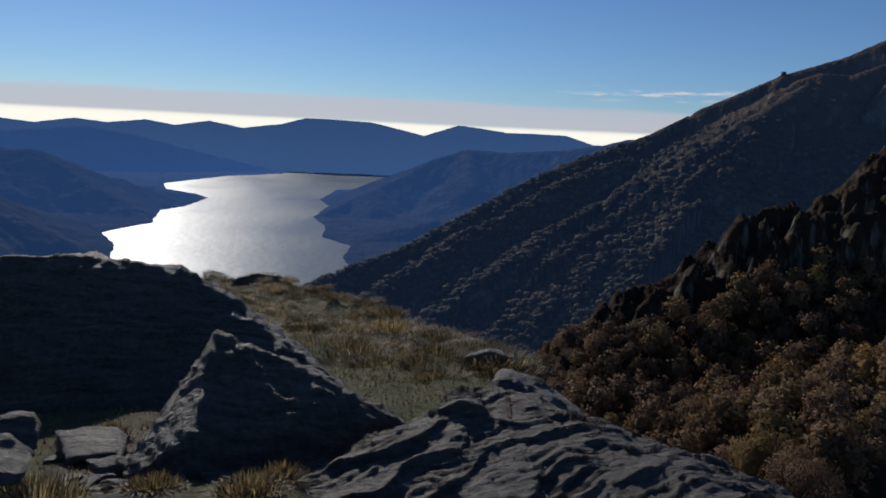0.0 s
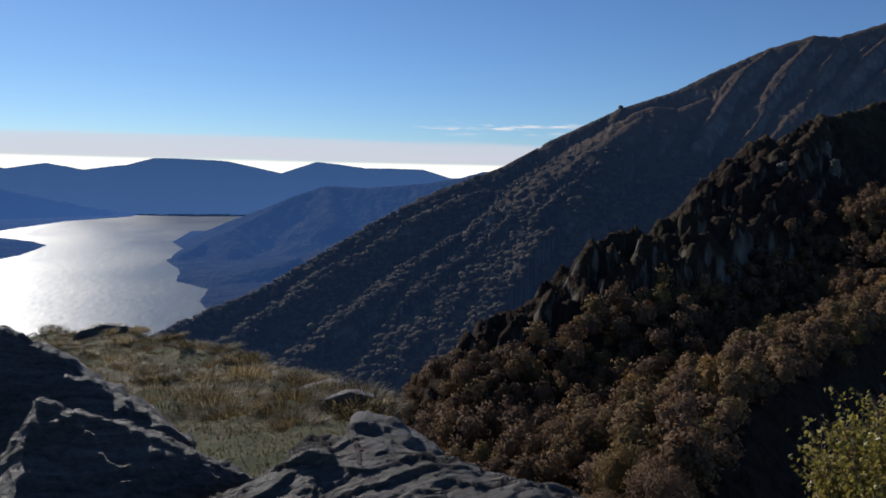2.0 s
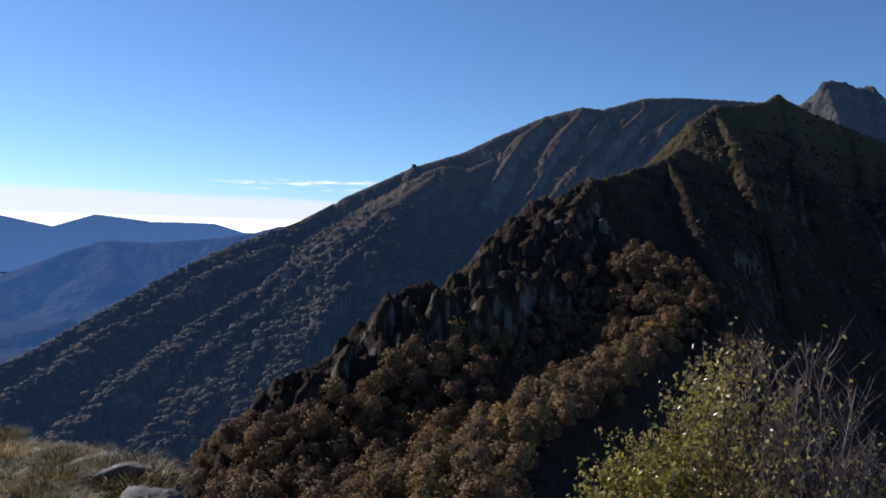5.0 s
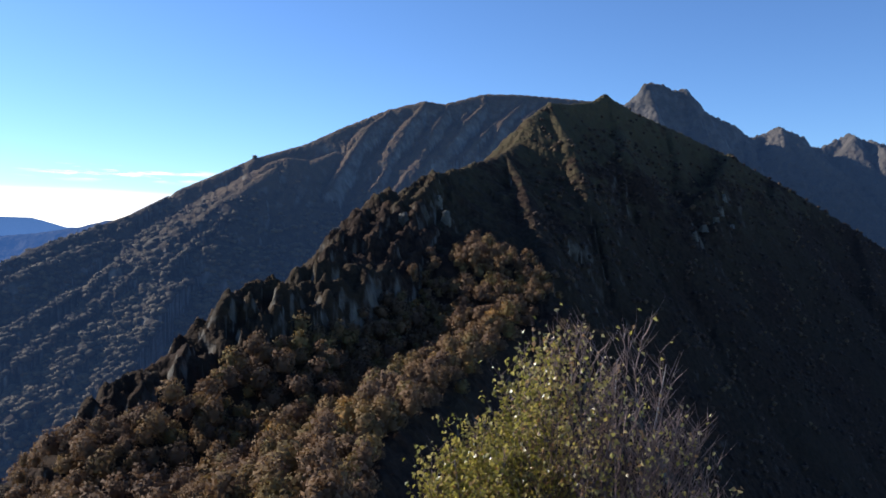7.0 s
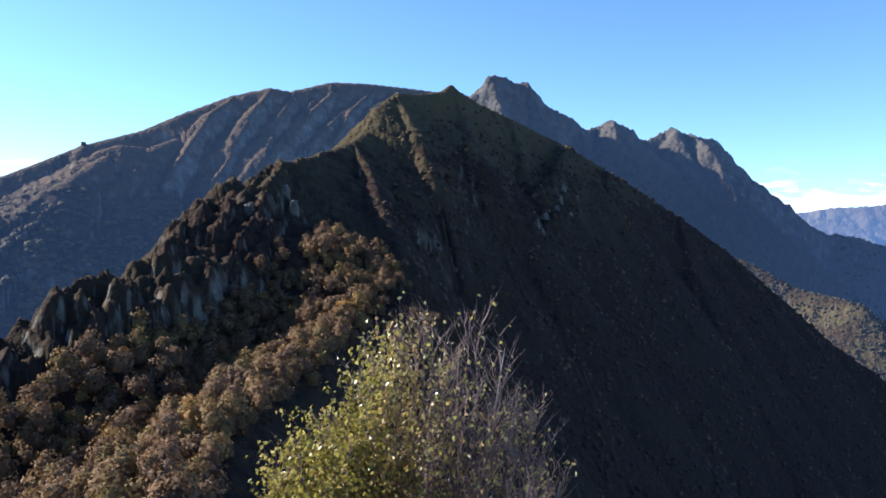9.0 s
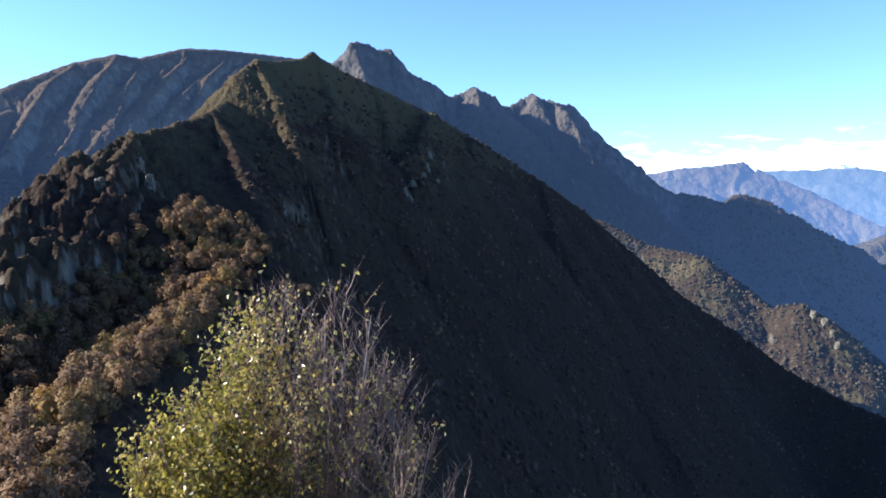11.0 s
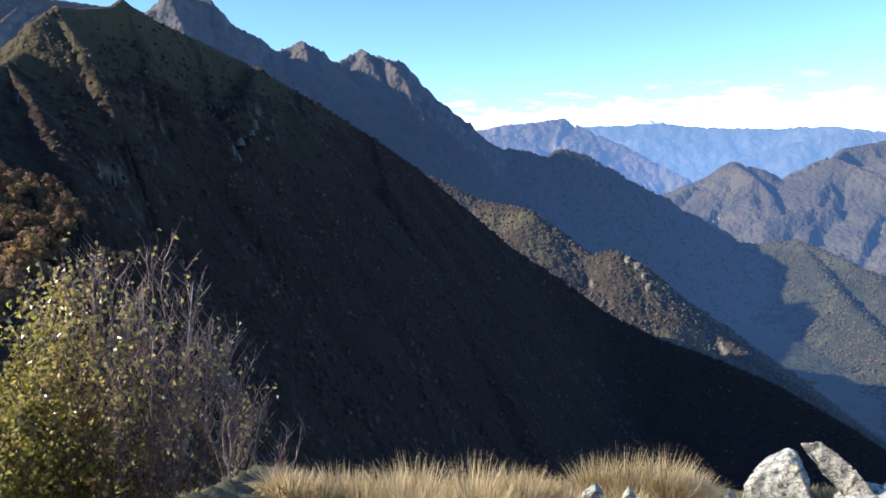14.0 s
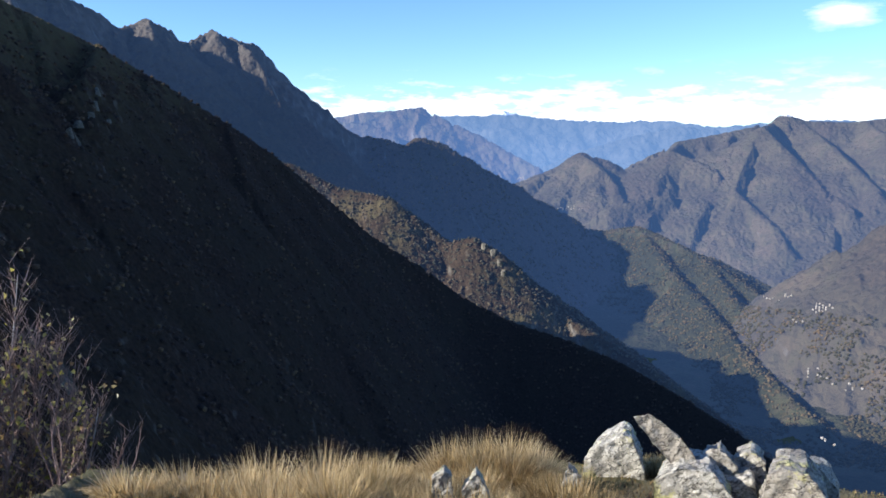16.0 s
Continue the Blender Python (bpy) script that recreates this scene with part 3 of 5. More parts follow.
LOW_CRAGS = NEAR_RIBS[8][0] + NEAR_RIBS[7][0][::-1] + NEAR_RIBS[9][0] + NEAR_RIBS[10][0][::-1] + NEAR_RIBS[11][0]
near_height = relief(NEAR_BASE + NEAR_RIBS + FLANK_RIBS, 34, 9, 2.0, 16, crisp=0.5, crags=[(NEAR_CREST[2:19], 22, 2.4, 13), (CRAG_FACE, 18, 5.6, 15), (LOW_CRAGS, 12, 4.0, 11), ([(57.6, 2.6, 725), (56.8, 1.2, 690), (55.7, -0.1, 650), (56.0, -2.0, 610)], 26, 9, 18)])
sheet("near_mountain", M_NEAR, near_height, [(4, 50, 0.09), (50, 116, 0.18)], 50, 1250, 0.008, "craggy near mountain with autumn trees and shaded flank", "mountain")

PEAK_CREST = [(48.7, 7.4, 1870), (50.7, 9.4, 1870), (52, 10.8, 1870), (53.1, 10.6, 1894), (53.8, 10.2, 1910), (54.8, 10.3, 1931), (55.4, 9.4, 1944), (56.2, 8.6, 1963), (58.1, 7.7, 2012), (58.9, 6.9, 2033), (59.8, 6.9, 2057), (60.9, 7.5, 2085), (62.5, 6.8, 2137), (63, 6, 2153), (63.7, 6.1, 2176), (65.3, 6.9, 2228), (66.5, 6.3, 2267), (68.3, 6, 2326), (69.1, 5.1, 2350), (70.6, 3.4, 2364), (72.6, 1.8, 2384), (73.5, 0.9, 2392), (75.2, -0.4, 2409), (77.2, -0.7, 2430), (79.2, -1.4, 2450), (80, -0.7, 2465), (81.6, -1.1, 2494), (83.2, -2.1, 2522), (87, -4.2, 2560), (90.7, -6.3, 2560), (94.3, -8.8, 2500), (96.1, -10.7, 2400), (100.2, -13.5, 2050), (104.6, -16.3, 1750)]
PEAK_BASE = [(PEAK_CREST[:24], 1.3, 3), (PEAK_CREST[23:], 0.85, 35)]
PEAK_RIBS = [(drape(PEAK_BASE, marks, proud), (1.7, 0.8), 3) for marks, proud in (
    ([(65.3, 6.8), (65.7, 5.8), (66.4, 4.8)], 34), ([(60.9, 7.5), (61.2, 6.5), (61.9, 6.0)], 30),
    ([(76.5, -1.0), (78.2, -2.2), (80.7, -3.9), (84.6, -6.7)], 20), ([(90.2, -9.4), (92.7, -10.4), (95.7, -11.3)], 20), ([(52.2, 10.4), (52.8, 8.0), (53.6, 5.5)], 18), ([(54.8, 10.0), (55.6, 8.0), (56.4, 6.0)], 14), ([(58.4, 7.5), (59.2, 5.6), (60.2, 3.6)], 14), ([(63.7, 6.0), (64.6, 3.6), (65.8, 1.2)], 16))]
PEAK_WALLS = [([(66.6, 6.5, 2232), (67.9, 5.5, 2130), (68.8, 4.0, 2062), (69.4, 2.4, 2010), (70.1, 0.5, 1960)], (2.0, 0.9), 3), ([(73.2, 1.6, 2388), (73.6, 0.3, 2362), (74.0, -0.9, 2340)], (1.8, 0.9), 3), ([(60.9, 7.5, 2085), (61.4, 6.2, 2058)], (1.8, 0.9), 3)]
peak_height = relief(PEAK_BASE + PEAK_RIBS + PEAK_WALLS, 105, 26, 8.0, 50, crisp=0.75)
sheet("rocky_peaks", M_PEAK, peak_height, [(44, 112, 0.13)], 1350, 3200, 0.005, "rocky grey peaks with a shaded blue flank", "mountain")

spur_height = relief([
    ([(66, -2.0, 1560), (69.0, -2.5, 1500), (70.4, -2.5, 1470), (73.9, -4.4, 1430), (77.7, -5.2, 1360), (79.4, -6.5, 1340), (82.0, -8.6, 1300), (84.1, -8.2, 1280), (85.9, -9.3, 1260), (88.0, -11.6, 1240), (91.1, -14.0, 1200), (95.4, -16.3, 1140), (99.6, -18.6, 1090), (103.8, -21.1, 1030)], 0.75, 6),
], 55, 20, 5.0, 30)
sheet("wooded_spur", M_SPUR, spur_height, [(60, 112, 0.13)], 800, 2000, 0.006, "sunlit rocky spur with brown and green trees", "mountain")

terrace_height = relief([
    ([(88, -6.4, 2720), (92.6, -7.5, 2660), (93.9, -7.6, 2640), (96.3, -7.2, 2600), (98.4, -8.1, 2500), (101.2, -9.4, 2350), (103.6, -10.9, 2210), (105.5, -12.1, 2100), (107.0, -12.8, 2000), (108.8, -13.3, 1900), (110.6, -14.2, 1800), (112.7, -15.6, 1690), (118, -18, 1500)], 0.42, 12),
    ([(96.3, -7.2, 2600), (98.8, -10.4, 2250), (101.8, -13.4, 1900), (105.4, -17.0, 1560), (110, -20.5, 1330)], 0.5, 12),
    ([(101.2, -9.4, 2350), (103.8, -13.0, 1960), (107.5, -16.6, 1600)], 0.5, 10),
], 110, 38, 6.0, 50)
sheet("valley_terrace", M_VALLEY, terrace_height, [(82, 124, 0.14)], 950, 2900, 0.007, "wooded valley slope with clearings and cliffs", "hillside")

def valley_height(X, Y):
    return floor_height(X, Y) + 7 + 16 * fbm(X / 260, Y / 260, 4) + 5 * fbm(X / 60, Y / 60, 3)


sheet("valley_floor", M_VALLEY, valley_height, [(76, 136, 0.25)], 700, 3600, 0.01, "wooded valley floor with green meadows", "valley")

EAST_BASE = [
    ([(93.4, -4.3, 3330), (95.8, -3.0, 3470), (97.3, -1.9, 3540), (98.9, -1.0, 3620), (101.1, -0.6, 3700), (103.7, -0.0, 3790), (105.1, 0.4, 3830), (105.8, 0.9, 3850), (107.2, 0.4, 3850), (109.6, 0.3, 3850), (111.5, 0.5, 3850), (115.7, 0.8, 3850), (121.1, 1.0, 3790), (132, 0.5, 3680)], 0.5, 12),
    ([(88.0, -4.1, 3180), (90.9, -2.6, 3330), (92.1, -1.8, 3390), (93.7, -2.3, 3390), (95.4, -3.0, 3380)], 0.45, 20),
]
EAST_RIBS = [(drape(EAST_BASE, marks, proud), (0.85, 0.5), 8) for marks, proud in (
    ([(105.1, 0.2), (104.4, -1.8), (106.5, -4.0), (108.7, -6.3), (110.1, -7.3)], 110), ([(98.9, -1.2), (98.4, -3.6), (101.3, -4.8), (103.0, -6.7), (105.7, -9.2), (107.3, -11.2)], 110),
    ([(106.9, 0.2), (108.8, -2.8), (111.7, -5.7)], 90), ([(101.3, -4.6), (98.3, -6.2), (94.3, -7.2)], 70), ([(102.4, -0.4), (102.2, -2.4), (103.4, -4.0), (105.4, -6.6)], 60), ([(110.8, 0.2), (112.5, -2.4)], 80), ([(92.1, -2.0), (93.4, -3.8), (94.6, -5.2)], 50))]
east_height = relief(EAST_BASE + EAST_RIBS + [
    ([(107.0, -10.8, 2010), (109.8, -8.2, 2000), (112.3, -6.4, 1950), (116.2, -4.1, 1900), (124, -2, 1900)], 0.8, 20),
], 150, 70, 9.0, 90)
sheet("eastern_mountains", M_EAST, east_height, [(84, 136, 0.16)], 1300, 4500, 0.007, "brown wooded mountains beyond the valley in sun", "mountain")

fold_height = relief([
    ([(70, 0.2, 4180), (72.4, 0.5, 4180), (74.0, 0.9, 4180), (75.7, 1.2, 4180), (77.4, 1.3, 4180), (80.2, 1.6, 4180), (82.0, 0.6, 4120), (84.5, -0.5, 4070), (86.7, -1.8, 3950), (88.8, -2.9, 3840), (91, -4.5, 3730)], 0.6, 10),
    ([(80.2, 1.6, 4180), (82.5, -1.5, 3900), (85, -3.6, 3620)], 0.6, 10),
    ([(74.0, 0.5, 4050), (76.1, 0.4, 4000), (78.2, -0.4, 3950), (79.9, -1.2, 3900)], 0.6, 10),
], 130, 80, 12.0, 60, crisp=0.6)
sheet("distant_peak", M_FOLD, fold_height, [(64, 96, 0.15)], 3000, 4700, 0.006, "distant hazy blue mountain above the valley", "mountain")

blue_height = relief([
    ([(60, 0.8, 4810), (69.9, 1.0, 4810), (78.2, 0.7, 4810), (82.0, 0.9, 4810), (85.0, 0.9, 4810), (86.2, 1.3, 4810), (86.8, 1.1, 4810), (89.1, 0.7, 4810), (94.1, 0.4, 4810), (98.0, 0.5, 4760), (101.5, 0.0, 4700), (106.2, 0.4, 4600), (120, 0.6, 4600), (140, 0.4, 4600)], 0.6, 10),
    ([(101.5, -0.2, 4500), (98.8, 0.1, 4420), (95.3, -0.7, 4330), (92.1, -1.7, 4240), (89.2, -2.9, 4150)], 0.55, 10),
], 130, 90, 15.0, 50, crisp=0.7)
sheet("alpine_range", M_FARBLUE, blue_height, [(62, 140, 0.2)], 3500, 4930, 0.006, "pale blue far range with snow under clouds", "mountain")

LEFT_SHORE = [(-898, 4400), (-898, 4149), (-1103, 3787), (-1169, 3401), (-1196, 3201), (-1027, 2803), (-849, 2706), (-829, 2410), (-860, 2275), (-773, 1985), (-795, 1894), (-815, 1781), (-707, 1609), (-671, 1506), (-622, 1390), (-583, 1000)]
RIGHT_SHORE = [(-420, 4883), (-453, 3691), (-478, 3386), (-473, 2830), (-406, 2606), (-400, 2266), (-332, 2088), (-307, 1871), (-250, 1793), (-218, 1758), (-219, 1598), (-191, 1502), (-215, 1276), (-225, 1000)]
LAKE = -280.0


def shore_cut(line, side):
    """Keeps a hill behind a shoreline that runs from far to near; side -1: the land lies to its left."""
    def cut(X, Y, H):
        d = np.full(X.shape, 1e9)
        for (ax, ay), (bx, by) in zip(line[:-1], line[1:]):
            t = np.clip(((X - ax) * (bx - ax) + (Y - ay) * (by - ay)) / ((bx - ax) ** 2 + (by - ay) ** 2), 0, 1)
            d = np.minimum(d, np.hypot(X - ax - t * (bx - ax), Y - ay - t * (by - ay)))
        ys = np.array([p[1] for p in line])[::-1]
        xs = np.array([p[0] for p in line])[::-1]
        land = np.sign(X - np.interp(Y, ys, xs)) * side
        sd = d * land + fbm(X / 60, Y / 60, 4) * 6
        return np.minimum(np.maximum(H, LAKE + 2 + 0.04 * sd), LAKE - 1 + sd * 0.45)
    return cut


left_height = relief([
    ([(-50, -1.0, 2600), (-39.1, -1.7, 2600), (-33.6, -2.0, 2600), (-30.5, -2.5, 2600), (-28.6, -2.5, 2600), (-26.9, -3.0, 2550), (-24.5, -3.5, 2500), (-22.0, -4.2, 2450), (-20.5, -4.9, 2500)], 0.4, 20),
    ([(-40, -3.0, 1700), (-33, -4.2, 1800), (-28, -6.5, 1850), (-25.5, -8.0, 1900)], 0.42, 20),
    ([(-37.7, -1.1, 4200), (-30.5, -1.3, 4200), (-25.5, -0.8, 4200), (-22.3, -1.3, 4200), (-19.0, -2.1, 4250), (-15.5, -2.9, 4300), (-12.2, -3.5, 4350)], 0.8, 20),
    ([(-22, -4.8, 3000), (-20.6, -5.0, 2950), (-18.5, -5.4, 2740)], 0.2, 20),
], 170, 42, 5.0, 90, shore_cut(LEFT_SHORE, -1))
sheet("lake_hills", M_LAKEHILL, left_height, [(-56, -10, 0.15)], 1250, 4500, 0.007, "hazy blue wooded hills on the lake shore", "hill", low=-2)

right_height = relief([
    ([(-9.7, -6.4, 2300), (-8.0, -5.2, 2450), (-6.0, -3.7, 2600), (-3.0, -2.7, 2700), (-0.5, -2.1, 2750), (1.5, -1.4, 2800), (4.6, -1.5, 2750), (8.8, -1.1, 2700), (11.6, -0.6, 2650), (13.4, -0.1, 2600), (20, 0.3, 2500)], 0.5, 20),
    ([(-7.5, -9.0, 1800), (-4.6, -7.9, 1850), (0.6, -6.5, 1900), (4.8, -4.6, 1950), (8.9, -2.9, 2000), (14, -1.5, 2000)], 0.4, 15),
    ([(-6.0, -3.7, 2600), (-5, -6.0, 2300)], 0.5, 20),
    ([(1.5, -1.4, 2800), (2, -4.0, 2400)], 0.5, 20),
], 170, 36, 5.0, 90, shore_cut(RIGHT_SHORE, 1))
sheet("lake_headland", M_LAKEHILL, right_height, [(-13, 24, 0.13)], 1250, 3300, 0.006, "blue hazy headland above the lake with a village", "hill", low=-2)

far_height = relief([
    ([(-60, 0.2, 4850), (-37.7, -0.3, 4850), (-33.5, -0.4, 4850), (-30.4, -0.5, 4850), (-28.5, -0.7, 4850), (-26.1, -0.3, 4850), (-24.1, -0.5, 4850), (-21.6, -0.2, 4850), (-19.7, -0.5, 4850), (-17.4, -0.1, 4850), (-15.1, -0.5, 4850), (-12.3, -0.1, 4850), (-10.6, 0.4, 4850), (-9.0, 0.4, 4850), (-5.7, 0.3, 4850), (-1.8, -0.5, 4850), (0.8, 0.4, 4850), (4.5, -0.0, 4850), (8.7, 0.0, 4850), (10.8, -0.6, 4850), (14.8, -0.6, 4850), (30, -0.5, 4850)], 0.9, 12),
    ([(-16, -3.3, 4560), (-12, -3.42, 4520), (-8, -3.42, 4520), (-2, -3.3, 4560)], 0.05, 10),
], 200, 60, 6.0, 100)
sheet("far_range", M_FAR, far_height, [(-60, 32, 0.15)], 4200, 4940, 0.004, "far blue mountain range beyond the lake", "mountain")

water = tagged(raw_mesh("lake", [(-2600, 900, LAKE), (400, 900, LAKE), (400, 4900, LAKE), (-2600, 4900, LAKE)], [(0, 1, 2, 3)], M_WATER), "silver lake glittering in low sun", "lake", kind="structure")

# the ground: the hilltop at the feet and the valley floors, one sheet to the horizon
EDGE_AZ = [-180, -90, -60, -16, -9, -3, 1, 4, 7, 12, 18, 25, 40, 55, 60, 70, 78, 90, 105, 120, 150, 180]
EDGE_R = [40, 40, 34, 33, 28, 20, 15, 10.5, 8.5, 6.5, 5, 3.6, 3.2, 3.6, 6.4, 7.0, 7.4, 8.2, 9.5, 10, 20, 40]
PROFILE_R = [0, 2.0, 3.5, 5, 8, 16, 20, 32, 45]
PROFILE_Z = [-1.62, -1.62, -1.72, -2.15, -2.9, -4.6, -5.4, -6.75, -8.5]


def hill_height(X, Y):
    r, az = np.hypot(X, Y), np.degrees(np.arctan2(X, Y))
    edge = np.interp(az, EDGE_AZ, EDGE_R)
    z = np.interp(np.minimum(r, edge), PROFILE_R, PROFILE_Z)
    z = z - smooth01((az - 52) / 22) * (az < 160) * np.interp(np.minimum(r, edge), [3, 5, 6, 8, 12], [0, 0.4, 0.65, 0.75, 0.8])
    z = z - 0.4 * smooth01((az + 12) / 8) * smooth01((40 - az) / 15) * smooth01((r - 2.3) / 1.2) * smooth01((7.5 - r) / 2)
    over = np.maximum(r - edge, 0)
    z = z - 0.95 * np.sqrt(over * over + 1.0) + 0.95
    far = smooth01(r / 9)
    z = z + far * 0.22 * fbm(X / 2.6, Y / 2.6, 4) + 0.05 * fbm(X / 0.6, Y / 0.6, 3) * np.minimum(r / 2, 1)
    z = z + smooth01((r - 7) / 4) * 0.6 * np.maximum(fbm(X / 1.35 + 3, Y / 1.35, 3) - 0.06, 0) * smooth01(1.5 - over)
    z = z + smooth01(over / 20) * fbm(X / 25, Y / 25, 4) * 8
    return np.maximum(z, floor_height(X, Y))


def ground_sheet():
    A = np.concatenate([np.arange(-60, 125, 0.75), np.arange(125, 300, 2.0)])
    A = np.radians(A)
    R = np.concatenate([0.25 * (60 / 0.25) ** np.linspace(0, 1, 230), 60 * (4950 / 60) ** np.linspace(0, 1, 70)[1:]])
    X, Y = R[:, None] * np.sin(A), R[:, None] * np.cos(A)
    Z = hill_height(X, Y)
    nr, na = X.shape
    i = np.arange(nr * na).reshape(nr, na)
    j = np.roll(i, -1, axis=1)
    Q = np.stack([i[1:], j[1:], j[:-1], i[:-1]], axis=2).reshape(-1, 4)
    V = np.stack([X.ravel(), Y.ravel(), Z.ravel()], axis=1)
    return tagged(raw_mesh("ground", V, Q[:, ::-1][:, ::-1], M_TURF, smooth=True), "dry grassy hilltop falling away to the valleys", "ground", kind="structure")


ground_sheet()


# rocks
def part(name, bm, mat, parent, label=""):
    me = bpy.data.meshes.new(name)
    bm.to_mesh(me)
    bm.free()
    for p in me.polygons:
        p.use_smooth = True
    me.materials.append(mat)
    ob = new(name, me)
    if parent is not None:
        ob.parent = parent
    if label:
        ob["label"] = label
    return ob


def rock(name, mat, centre, corners, label, fine=0.1, rough=0.05, strata=0.03, dip=(0.25, 0.1, 1.0), rounds=1, category="rock", chunk=2.6, pit=0.006, parent=None, ledge=0.0):
    """A weathered block: the hull of its corners, cut fine, worn round, with cracks, layers and knobs."""
    bm = bmesh.new()
    for c in corners:
        bm.verts.new(c)
    res = bmesh.ops.convex_hull(bm, input=bm.verts)
    bmesh.ops.delete(bm, geom=list({g for g in res["geom_interior"] if isinstance(g, bmesh.types.BMVert)}), context="VERTS")
    for _ in range(7):
        long = [e for e in bm.edges if e.calc_length() > fine * 1.6]
        if not long:
            break
        bmesh.ops.subdivide_edges(bm, edges=long, cuts=1)
        bmesh.ops.triangulate(bm, faces=bm.faces)
    for _ in range(rounds):
        bmesh.ops.smooth_vert(bm, verts=bm.verts, factor=0.5, use_axis_x=True, use_axis_y=True, use_axis_z=True)
    bm.normal_update()
    o = Vector(centre)
    d = Vector(dip).normalized()
    along = d.cross(Vector((0.1, 1.0, 0.2))).normalized()
    across = d.cross(along)
    for v in bm.verts:
        p = v.co + o
        k = rough * (0.8 * noise.fractal(p * 1.6, 0.9, 2.0, 4) + 0.6 * noise.fractal(p * 5.0, 0.9, 2.0, 3))
        k += pit * (noise.fractal(p * 13.0, 0.8, 2.0, 3) - 0.5 * max(0.0, noise.noise(p * 9.0)))
        s = p.dot(d) + 0.03 * noise.noise(p * 2.5)
        u = p.dot(along)
        w = p.dot(across)
        lay = 1 - 2 * abs(noise.noise(Vector((s * 13, u * 1.8, w * 1.8))))
        thin = 1 - 2 * abs(noise.noise(Vector((s * 36, u * 4.5, w * 4.5))))
        f = noise.voronoi(p * chunk + Vector((3.1, 0, 0)))[0]
        k += rough * 0.9 * min(f[1] - f[0], 0.4) - rough * 0.3
        k += strata * (0.45 + 0.55 * noise.noise(p * 1.3)) * lay + strata * 0.38 * thin
        if ledge:
            a = s * 6.0 + 2.2 * noise.noise(p * 1.1) + 0.9 * noise.noise(p * 3.6)
            b = s * 15.0 + 2.6 * noise.noise(p * 1.9 + Vector((7, 0, 0))) + 0.9 * noise.noise(p * 6.0)
            k += ledge * max(0.0, 0.55 + 1.6 * noise.noise(p * 2.3)) * ((a % 1.0) ** 2 - 0.33)
            k += ledge * 0.55 * max(0.0, 0.5 + 1.7 * noise.noise(p * 3.3 + Vector((0, 5, 0)))) * ((b % 1.0) ** 2 - 0.33)
        v.co = v.co + v.normal * k
    bmesh.ops.recalc_face_normals(bm, faces=bm.faces)
    ob = part(name, bm, mat, parent)
    if parent is not None:
        ob.location = Vector(centre) - parent.location
        return ob
    ob.location = centre
    return tagged(ob, label, category)


def block(name, mat, centre, bearing_deg, depth, outline, label, **kw):
    """A rock from its outline (metres to the right, metres up) across a bearing, and its depth along it."""
    a = radians(bearing_deg)
    rt, fw = Vector((math.cos(a), -math.sin(a), 0)), Vector((math.sin(a), math.cos(a), 0))
    pts = []
    for u, z in outline:
        pts += [rt * u + Vector((0, 0, z)), rt * u * 0.78 + fw * depth + Vector((0, 0, z * 0.86 - 0.03))]
    return rock(name, mat, centre, pts, label, **kw)


rock("boulder", M_GNEISS, (-2.97, 7.52, -3.10), [(-2.6, -1.2, 1.66), (-1.14, -0.54, 1.70), (-0.74, -0.32, 1.74), (-0.31, -0.11, 1.64), (0.18, 0.09, 1.61), (0.36, 0.15, 1.54), (0.68, 0.15, 1.34), (1.01, 0.13, 1.16), (1.31, 0.0, 0.96), (2.1, -0.38, 0.5), (-2.4, -1.9, 0.1), (-0.1, -1.2, 0.1), (0.81, -1.2, 0.1), (1.92, -1.1, 0.1), (-2.8, 1.25, 1.21), (-1.29, 2.08, 1.17), (0.11, 2.06, 0.79), (1.41, 1.85, 0.0)], "large dark shaded gneiss boulder on the grass", fine=0.05, rough=0.06, strata=0.03, chunk=1.3, pit=0.02)
rock("pyramid_rock", M_GNEISS, (-1.03, 4.28, -2.20), [(-0.30, 0.12, 0.95), (-0.22, 0.25, 0.84), (0.27, 0.30, 0.66), (0.56, 0.29, 0.51), (0.86, 0.11, 0.42), (0.57, -0.26, 0.2), (-0.18, -0.79, 0.3), (-0.58, -0.67, 0.3), (-0.22, -0.62, 0.60), (-0.46, -0.20, 0.66), (-0.50, 1.00, 0.46), (0.67, 0.80, 0.1), (-0.90, 0.43, 0.0), (-0.21, -0.69, 0.1), (0.62, -0.10, 0.0)], "pointed grey rock with a pitted weathered edge", fine=0.019, rough=0.04, strata=0.012, dip=(0.8, 0.5, 0.4), rounds=0, pit=0.016, ledge=0.02)
outcrop = tagged(new("rock_outcrop"), "layered grey gneiss outcrop with a faded trail mark", "rock")
outcrop.location = (0.52, 3.75, -2.45)
rock("base", M_GNEISS, (0.52, 3.75, -2.45), [(-0.13, 0.53, 0.97), (-0.31, 0.54, 0.91), (-0.55, 0.25, 0.89), (0.08, 0.56, 0.91), (0.36, 0.41, 0.83), (0.66, 0.18, 0.77), (0.99, -0.04, 0.79), (1.20, -0.36, 0.80), (-1.38, -0.31, 0.62), (-0.95, -0.43, 0.55), (-0.16, -0.62, 0.54), (0.54, -0.78, 0.67), (1.12, -0.77, 0.85), (-1.00, 0.02, 0.68), (-0.76, 0.19, 0.77), (-0.00, 1.22, 0.30), (0.86, 0.74, 0.21), (-1.26, -0.23, 0.36), (1.09, -0.64, 0.64)], "layered grey gneiss outcrop with a faded trail mark", fine=0.015, rough=0.03, strata=0.016, dip=(0.34, -0.9, 0.2), chunk=2.2, pit=0.006, parent=outcrop, ledge=0.034)
